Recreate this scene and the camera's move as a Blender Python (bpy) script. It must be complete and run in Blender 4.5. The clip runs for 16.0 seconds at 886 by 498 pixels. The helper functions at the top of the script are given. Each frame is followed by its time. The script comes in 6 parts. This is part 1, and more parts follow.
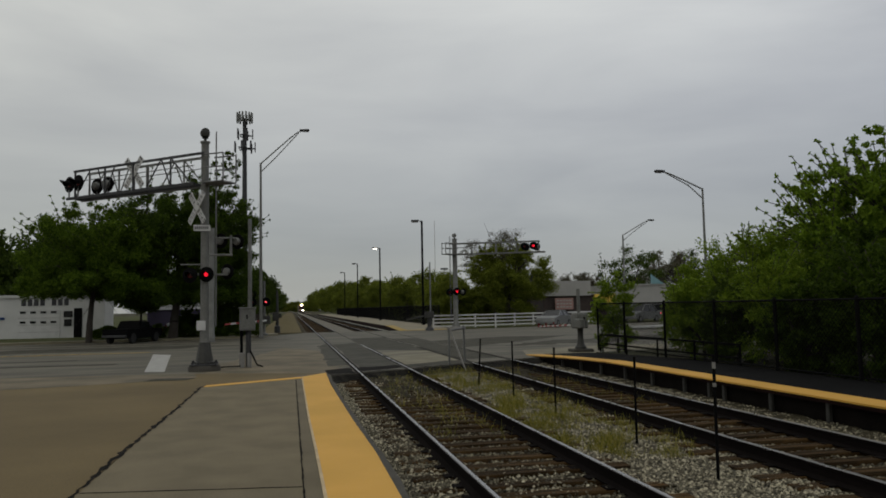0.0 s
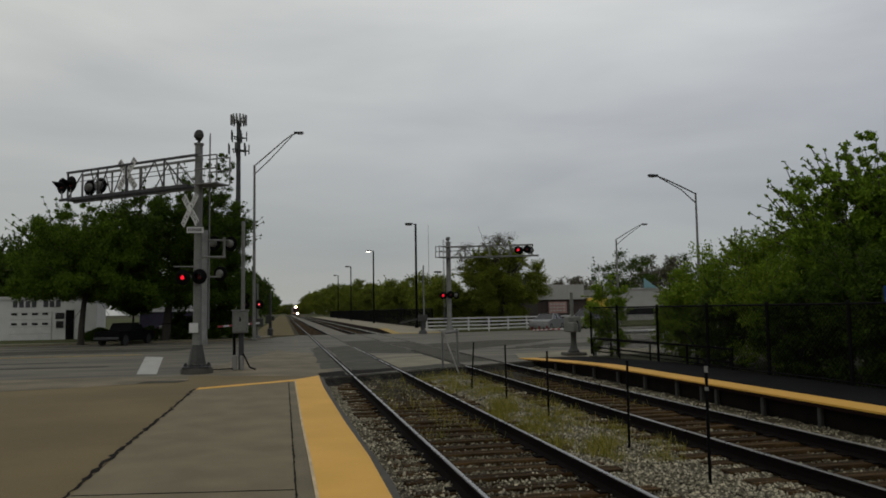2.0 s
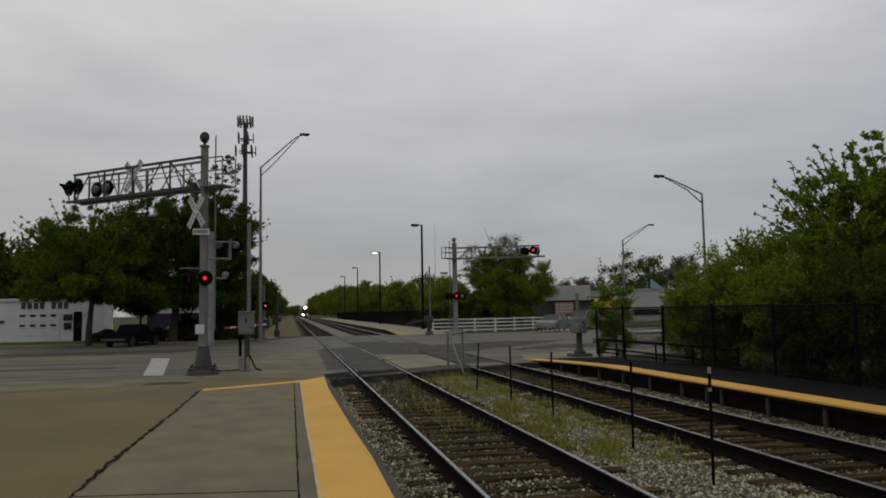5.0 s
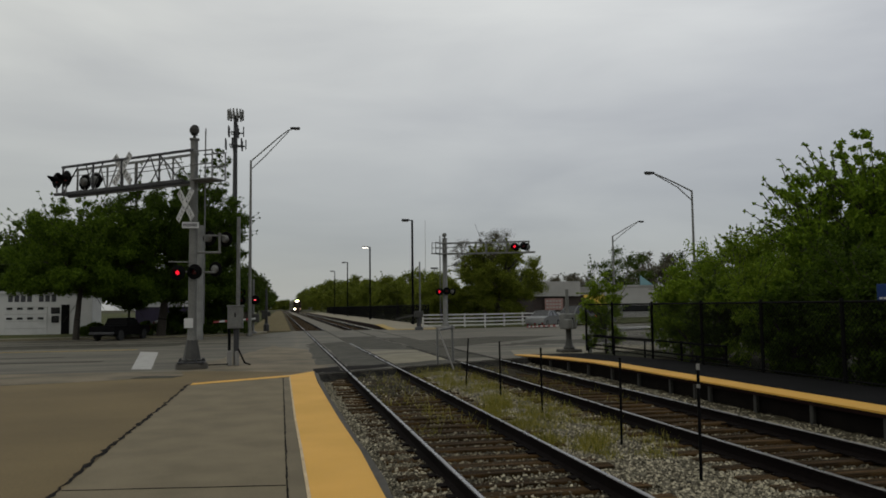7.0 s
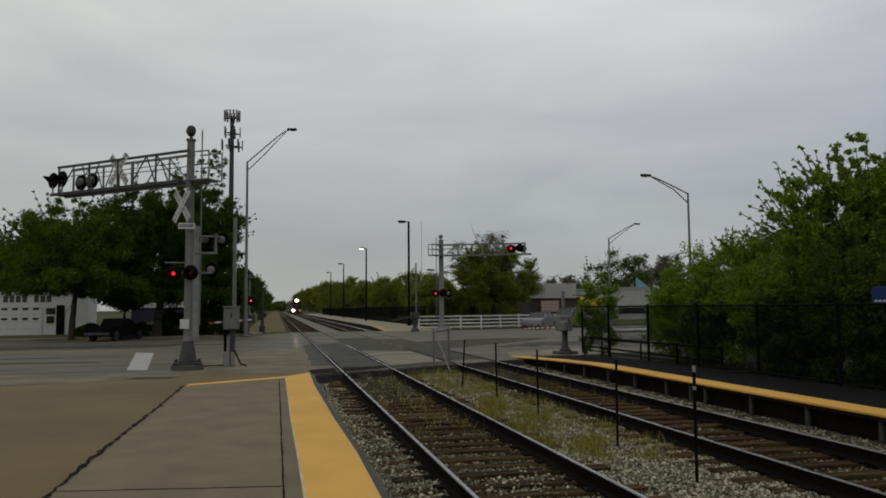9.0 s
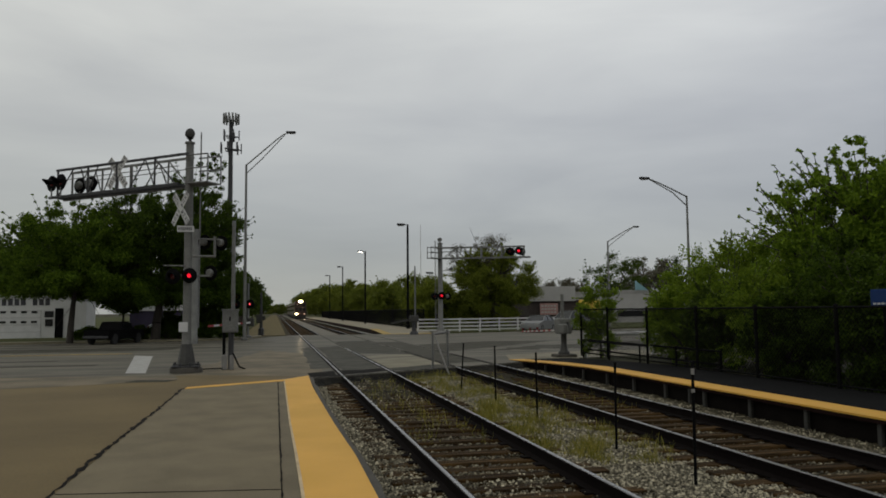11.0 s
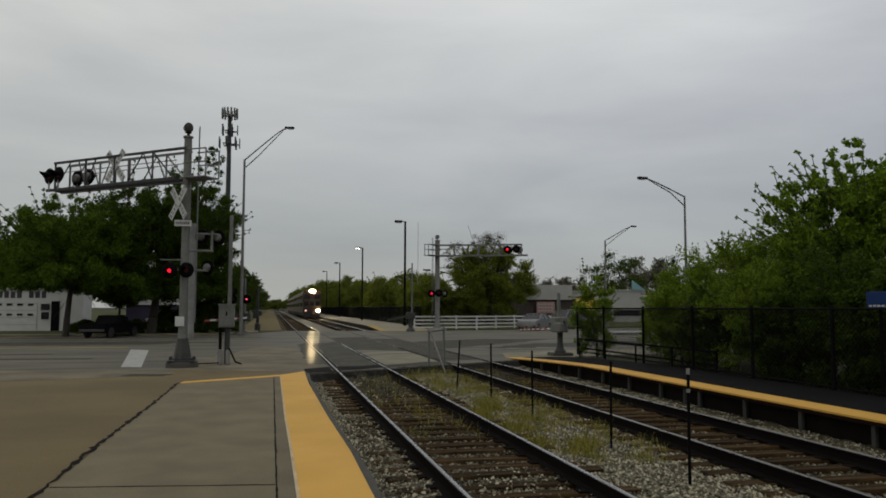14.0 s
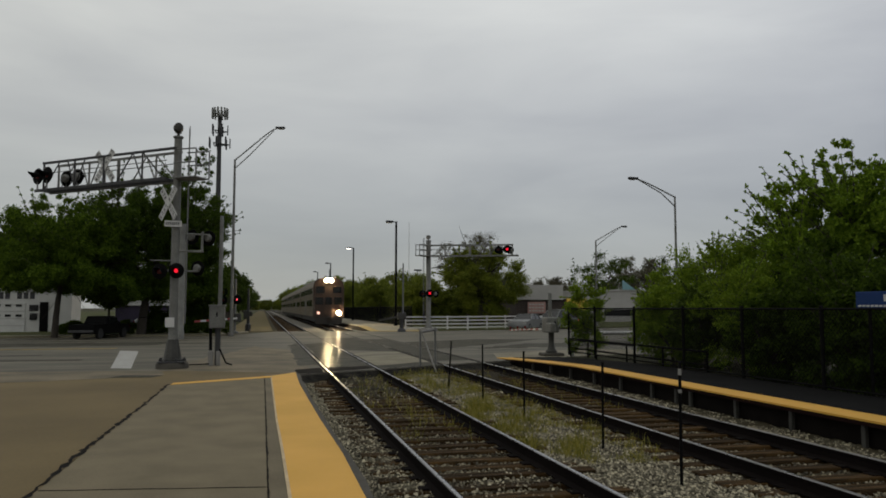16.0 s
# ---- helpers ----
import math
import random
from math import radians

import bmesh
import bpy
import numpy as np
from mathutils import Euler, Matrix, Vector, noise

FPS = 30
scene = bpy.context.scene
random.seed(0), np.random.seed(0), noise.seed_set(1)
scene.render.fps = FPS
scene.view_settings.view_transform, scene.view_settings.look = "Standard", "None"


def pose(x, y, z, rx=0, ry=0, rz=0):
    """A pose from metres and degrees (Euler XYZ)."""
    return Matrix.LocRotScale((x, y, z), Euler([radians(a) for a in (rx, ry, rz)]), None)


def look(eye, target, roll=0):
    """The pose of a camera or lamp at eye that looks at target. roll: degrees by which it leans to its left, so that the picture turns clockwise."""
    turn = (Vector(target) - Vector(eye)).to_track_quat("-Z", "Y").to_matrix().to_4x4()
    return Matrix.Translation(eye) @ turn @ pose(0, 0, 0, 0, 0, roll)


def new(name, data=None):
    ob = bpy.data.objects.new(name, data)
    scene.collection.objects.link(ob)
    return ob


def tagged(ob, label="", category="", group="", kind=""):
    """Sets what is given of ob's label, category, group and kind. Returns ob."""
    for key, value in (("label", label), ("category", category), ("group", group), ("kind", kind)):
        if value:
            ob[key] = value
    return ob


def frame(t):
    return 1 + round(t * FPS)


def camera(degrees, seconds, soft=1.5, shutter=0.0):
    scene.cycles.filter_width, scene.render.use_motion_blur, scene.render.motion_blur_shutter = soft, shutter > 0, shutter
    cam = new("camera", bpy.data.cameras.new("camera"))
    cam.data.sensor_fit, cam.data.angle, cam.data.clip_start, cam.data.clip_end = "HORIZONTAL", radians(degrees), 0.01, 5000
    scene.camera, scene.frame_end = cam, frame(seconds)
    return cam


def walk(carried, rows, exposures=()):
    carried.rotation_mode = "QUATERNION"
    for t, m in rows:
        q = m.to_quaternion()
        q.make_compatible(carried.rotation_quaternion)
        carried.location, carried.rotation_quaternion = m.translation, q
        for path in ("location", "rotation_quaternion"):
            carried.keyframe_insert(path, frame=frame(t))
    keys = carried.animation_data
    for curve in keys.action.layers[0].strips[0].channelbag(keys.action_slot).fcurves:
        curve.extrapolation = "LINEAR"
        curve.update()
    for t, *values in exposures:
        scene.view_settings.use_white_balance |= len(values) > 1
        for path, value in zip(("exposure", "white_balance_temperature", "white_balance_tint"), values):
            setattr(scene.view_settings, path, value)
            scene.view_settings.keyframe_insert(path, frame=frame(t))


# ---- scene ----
cam = camera(60.0, 16.0, soft=1.75)
PATH = [  # seconds, x, y, z, yaw, pitch, roll
    (0, -0.000, -0.000, 1.763, -11.167, 4.312, 1.124),
    (0.5, -0.004, -0.005, 1.767, -11.229, 4.344, 0.973),
    (1, -0.007, -0.003, 1.765, -11.492, 4.410, 1.051),
    (1.5, 0.002, -0.004, 1.765, -11.477, 4.490, 1.121),
    (2, -0.001, -0.007, 1.762, -11.656, 4.542, 0.904),
    (2.5, -0.006, -0.014, 1.768, -11.483, 4.463, 0.806),
    (3, 0.002, -0.023, 1.768, -11.530, 4.536, 0.903),
    (3.5, 0.019, -0.032, 1.766, -11.363, 4.641, 0.984),
    (6, 0.044, -0.023, 1.762, -11.130, 4.621, 0.988),
    (6.5, 0.042, -0.018, 1.762, -11.400, 4.565, 0.939),
    (7, 0.043, -0.019, 1.763, -11.900, 4.263, 0.663),
    (7.5, 0.047, -0.016, 1.764, -11.704, 4.332, 0.716),
    (8, 0.038, -0.023, 1.766, -11.721, 4.195, 0.676),
    (8.5, 0.040, -0.021, 1.759, -11.837, 4.303, 0.685),
    (9, 0.034, -0.024, 1.761, -12.191, 4.381, 0.500),
    (11.5, 0.037, -0.029, 1.758, -12.312, 4.785, 0.539),
    (12, 0.035, -0.031, 1.759, -12.774, 4.996, 0.430),
    (12.5, 0.027, -0.024, 1.762, -12.636, 4.725, 0.309),
    (13, 0.019, -0.032, 1.762, -12.671, 4.678, 0.079),
    (13.5, 0.025, -0.021, 1.762, -12.935, 4.451, -0.022),
    (14, 0.038, -0.029, 1.758, -12.505, 4.404, -0.133),
    (14.5, 0.052, -0.011, 1.764, -12.019, 4.483, 0.667),
    (15, 0.037, -0.009, 1.761, -12.480, 4.839, 0.270),
    (15.5, 0.030, -0.011, 1.762, -12.744, 4.613, 0.077),
    (16, 0.029, -0.011, 1.768, -13.179, 4.415, -0.045),
]
walk(cam, [(t, pose(x, y, z, 90 + pitch, roll, yaw)) for t, x, y, z, yaw, pitch, roll in PATH],
     exposures=[(0, -0.06), (3.5, -0.05), (6, 0.05), (9, 0.04), (13, 0.03), (16, 0.01)])

# ---- world and light: a closed grey overcast ----
SUN_ROT = radians(205)
SUN_EL = radians(48)
world = bpy.data.worlds.new("overcast")
scene.world = world
world.use_nodes = True
wn, wl = world.node_tree.nodes, world.node_tree.links
wn.clear()


def wnode(kind, **kw):
    n = wn.new(kind)
    for k, v in kw.items():
        n.inputs[k].default_value = v
    return n


sky = wn.new("ShaderNodeTexSky")
sky.sky_type, sky.sun_disc, sky.sun_elevation, sky.sun_rotation = "NISHITA", False, SUN_EL, SUN_ROT
coord = wn.new("ShaderNodeTexCoord")
# flat cloud sheet: stretched, soft streaks
cloud_map = wn.new("ShaderNodeMapping")
cloud_map.inputs["Scale"].default_value = (1.1, 1.5, 5.0)
wl.new(coord.outputs["Generated"], cloud_map.inputs["Vector"])
cloud = wnode("ShaderNodeTexNoise", Scale=1.7, Detail=6.0, Roughness=0.5, Distortion=0.35)
wl.new(cloud_map.outputs[0], cloud.inputs["Vector"])
streak = wn.new("ShaderNodeValToRGB")
streak.color_ramp.elements[0].position, streak.color_ramp.elements[0].color = 0.3, (0.80, 0.80, 0.82, 1)
streak.color_ramp.elements[1].position, streak.color_ramp.elements[1].color = 0.68, (1.08, 1.075, 1.06, 1)
wl.new(cloud.outputs["Fac"], streak.inputs[0])
# brightness by height over the horizon
split = wn.new("ShaderNodeSeparateXYZ")
wl.new(coord.outputs["Generated"], split.inputs[0])
rise = wn.new("ShaderNodeValToRGB")
ramp = rise.color_ramp
ramp.elements[0].position, ramp.elements[0].color = 0.0, (0.365, 0.375, 0.37, 1)
ramp.elements[1].position, ramp.elements[1].color = 1.0, (0.68, 0.69, 0.68, 1)
for pos, col in ((0.10, (0.405, 0.415, 0.415, 1)), (0.24, (0.51, 0.52, 0.525, 1)), (0.42, (0.77, 0.78, 0.76, 1)), (0.56, (0.76, 0.77, 0.75, 1)), (0.75, (0.71, 0.72, 0.70, 1))):
    e = ramp.elements.new(pos)
    e.color = col
wl.new(split.outputs["Z"], rise.inputs[0])
mul = wn.new("ShaderNodeMix")
mul.data_type, mul.blend_type = "RGBA", "MULTIPLY"
mul.inputs["Factor"].default_value = 1.0
wl.new(rise.outputs[0], mul.inputs["A"])
wl.new(streak.outputs[0], mul.inputs["B"])
# the cover is thicker and cooler to one side, warmer to the other
side = wn.new("ShaderNodeMapRange")
side.inputs[1].default_value, side.inputs[2].default_value = -0.35, 0.7
wl.new(split.outputs["X"], side.inputs[0])
tint = wn.new("ShaderNodeMix")
tint.data_type = "RGBA"
tint.inputs["A"].default_value, tint.inputs["B"].default_value = (1.025, 1.02, 0.97, 1), (0.945, 0.955, 0.985, 1)
wl.new(side.outputs[0], tint.inputs["Factor"])
mul2 = wn.new("ShaderNodeMix")
mul2.data_type, mul2.blend_type = "RGBA", "MULTIPLY"
mul2.inputs["Factor"].default_value = 1.0
wl.new(mul.outputs["Result"], mul2.inputs["A"])
wl.new(tint.outputs["Result"], mul2.inputs["B"])
bg_cloud = wnode("ShaderNodeBackground", Strength=0.92)
wl.new(mul2.outputs["Result"], bg_cloud.inputs["Color"])
bg_sky = wnode("ShaderNodeBackground", Strength=0.01)
wl.new(sky.outputs[0], bg_sky.inputs["Color"])
both = wn.new("ShaderNodeAddShader")
wl.new(bg_cloud.outputs[0], both.inputs[0])
wl.new(bg_sky.outputs[0], both.inputs[1])
wout = wn.new("ShaderNodeOutputWorld")
wl.new(both.outputs[0], wout.inputs["Surface"])

sun = new("sun", bpy.data.lights.new("sun", "SUN"))
sun.data.energy, sun.data.angle, sun.data.color = 0.14, radians(60), (1.0, 0.97, 0.92)
sun.matrix_world = look((0, 0, 60), (math.sin(SUN_ROT) * -40, math.cos(SUN_ROT) * -40, 60 - 44))

# ---- materials ----


def mat(name, col, rough=0.8, metal=0.0, var=0.25, scale=3.0, col2=None, fine=40.0, bump=0.2, bump_d=0.01, emit=None, power=0.0, rand=0.0, spec=0.5, stretch=(1, 1, 1), rvar=0.1, film=0.0):
    """A surface with patches at one scale, grain at another, relief and uneven gloss."""
    m = bpy.data.materials.new(name)
    m.use_nodes = True
    n, l = m.node_tree.nodes, m.node_tree.links
    b = n["Principled BSDF"]
    b.inputs["Metallic"].default_value = metal
    b.inputs["Specular IOR Level"].default_value = spec
    tc = n.new("ShaderNodeTexCoord")
    mp = n.new("ShaderNodeMapping")
    mp.inputs["Scale"].default_value = stretch
    l.new(tc.outputs["Object"], mp.inputs["Vector"])
    big = n.new("ShaderNodeTexNoise")
    big.inputs["Scale"].default_value, big.inputs["Detail"].default_value = scale, 5
    l.new(mp.outputs[0], big.inputs["Vector"])
    small = n.new("ShaderNodeTexNoise")
    small.inputs["Scale"].default_value, small.inputs["Detail"].default_value = fine, 3
    l.new(mp.outputs[0], small.inputs["Vector"])
    mix = n.new("ShaderNodeMix")
    mix.data_type = "RGBA"
    c2 = col2 or tuple(c * (1 - var) for c in col)
    mix.inputs["A"].default_value, mix.inputs["B"].default_value = (*col, 1), (*c2, 1)
    ramp = n.new("ShaderNodeMapRange")
    ramp.inputs[1].default_value, ramp.inputs[2].default_value = 0.35, 0.65
    l.new(big.outputs["Fac"], ramp.inputs[0])
    l.new(ramp.outputs[0], mix.inputs["Factor"])
    grain = n.new("ShaderNodeMapRange")
    grain.inputs[1].default_value, grain.inputs[2].default_value = 0.3, 0.7
    grain.inputs[3].default_value, grain.inputs[4].default_value = 1 - var, 1 + var * 0.6
    l.new(small.outputs["Fac"], grain.inputs[0])
    hsv = n.new("ShaderNodeHueSaturation")
    l.new(mix.outputs["Result"], hsv.inputs["Color"])
    l.new(grain.outputs[0], hsv.inputs["Value"])
    last = hsv.outputs[0]
    if rand:
        info = n.new("ShaderNodeObjectInfo")
        rr = n.new("ShaderNodeMapRange")
        rr.inputs[3].default_value, rr.inputs[4].default_value = 1 - rand, 1 + rand
        l.new(info.outputs["Random"], rr.inputs[0])
        h2 = n.new("ShaderNodeHueSaturation")
        l.new(last, h2.inputs["Color"])
        l.new(rr.outputs[0], h2.inputs["Value"])
        last = h2.outputs[0]
    l.new(last, b.inputs["Base Color"])
    ro = n.new("ShaderNodeMapRange")
    ro.inputs[3].default_value, ro.inputs[4].default_value = max(0.03, rough - rvar), min(1, rough + rvar)
    l.new(big.outputs["Fac"], ro.inputs[0])
    l.new(ro.outputs[0], b.inputs["Roughness"])
    if bump:
        bp = n.new("ShaderNodeBump")
        bp.inputs["Strength"].default_value, bp.inputs["Distance"].default_value = bump, bump_d
        l.new(small.outputs["Fac"], bp.inputs["Height"])
        l.new(bp.outputs[0], b.inputs["Normal"])
    if film:  # a thin wet-smooth film over part of the surface
        gl = n.new("ShaderNodeBsdfGlossy")
        gl.inputs["Roughness"].default_value = 0.16
        mx = n.new("ShaderNodeMixShader")
        mx.inputs[0].default_value = film
        l.new(b.outputs[0], mx.inputs[1])
        l.new(gl.outputs[0], mx.inputs[2])
        l.new(mx.outputs[0], n["Material Output"].inputs["Surface"])
    if emit:
        b.inputs["Emission Color"].default_value, b.inputs["Emission Strength"].default_value = (*emit, 1), power
    return m


def leaf_mat(name, col, col2, trans=0.25, skew=0.0):
    """Leaves: each its own green, some light through."""
    m = bpy.data.materials.new(name)
    m.use_nodes = True
    n, l = m.node_tree.nodes, m.node_tree.links
    b = n["Principled BSDF"]
    geo = n.new("ShaderNodeNewGeometry")
    ramp = n.new("ShaderNodeValToRGB")
    ramp.color_ramp.elements[0].color, ramp.color_ramp.elements[1].color = (*col, 1), (*col2, 1)
    if skew:  # most pieces dull, a few bright
        e = ramp.color_ramp.elements.new(skew)
        e.color = (*[a * 0.72 + b * 0.28 for a, b in zip(col, col2)], 1)
    l.new(geo.outputs["Random Per Island"], ramp.inputs[0])
    l.new(ramp.outputs[0], b.inputs["Base Color"])
    b.inputs["Roughness"].default_value = 0.6
    b.inputs["Specular IOR Level"].default_value = 0.08
    tr = n.new("ShaderNodeBsdfTranslucent")
    l.new(ramp.outputs[0], tr.inputs["Color"])
    mx = n.new("ShaderNodeMixShader")
    mx.inputs[0].default_value = trans
    l.new(b.outputs[0], mx.inputs[1])
    l.new(tr.outputs[0], mx.inputs[2])
    l.new(mx.outputs[0], n["Material Output"].inputs["Surface"])
    return m


def glow_mat(name, col, power):
    m = bpy.data.materials.new(name)
    m.use_nodes = True
    b = m.node_tree.nodes["Principled BSDF"]
    b.inputs["Base Color"].default_value = (*col, 1)
    b.inputs["Roughness"].default_value = 0.3
    b.inputs["Emission Color"].default_value, b.inputs["Emission Strength"].default_value = (*col, 1), power
    return m


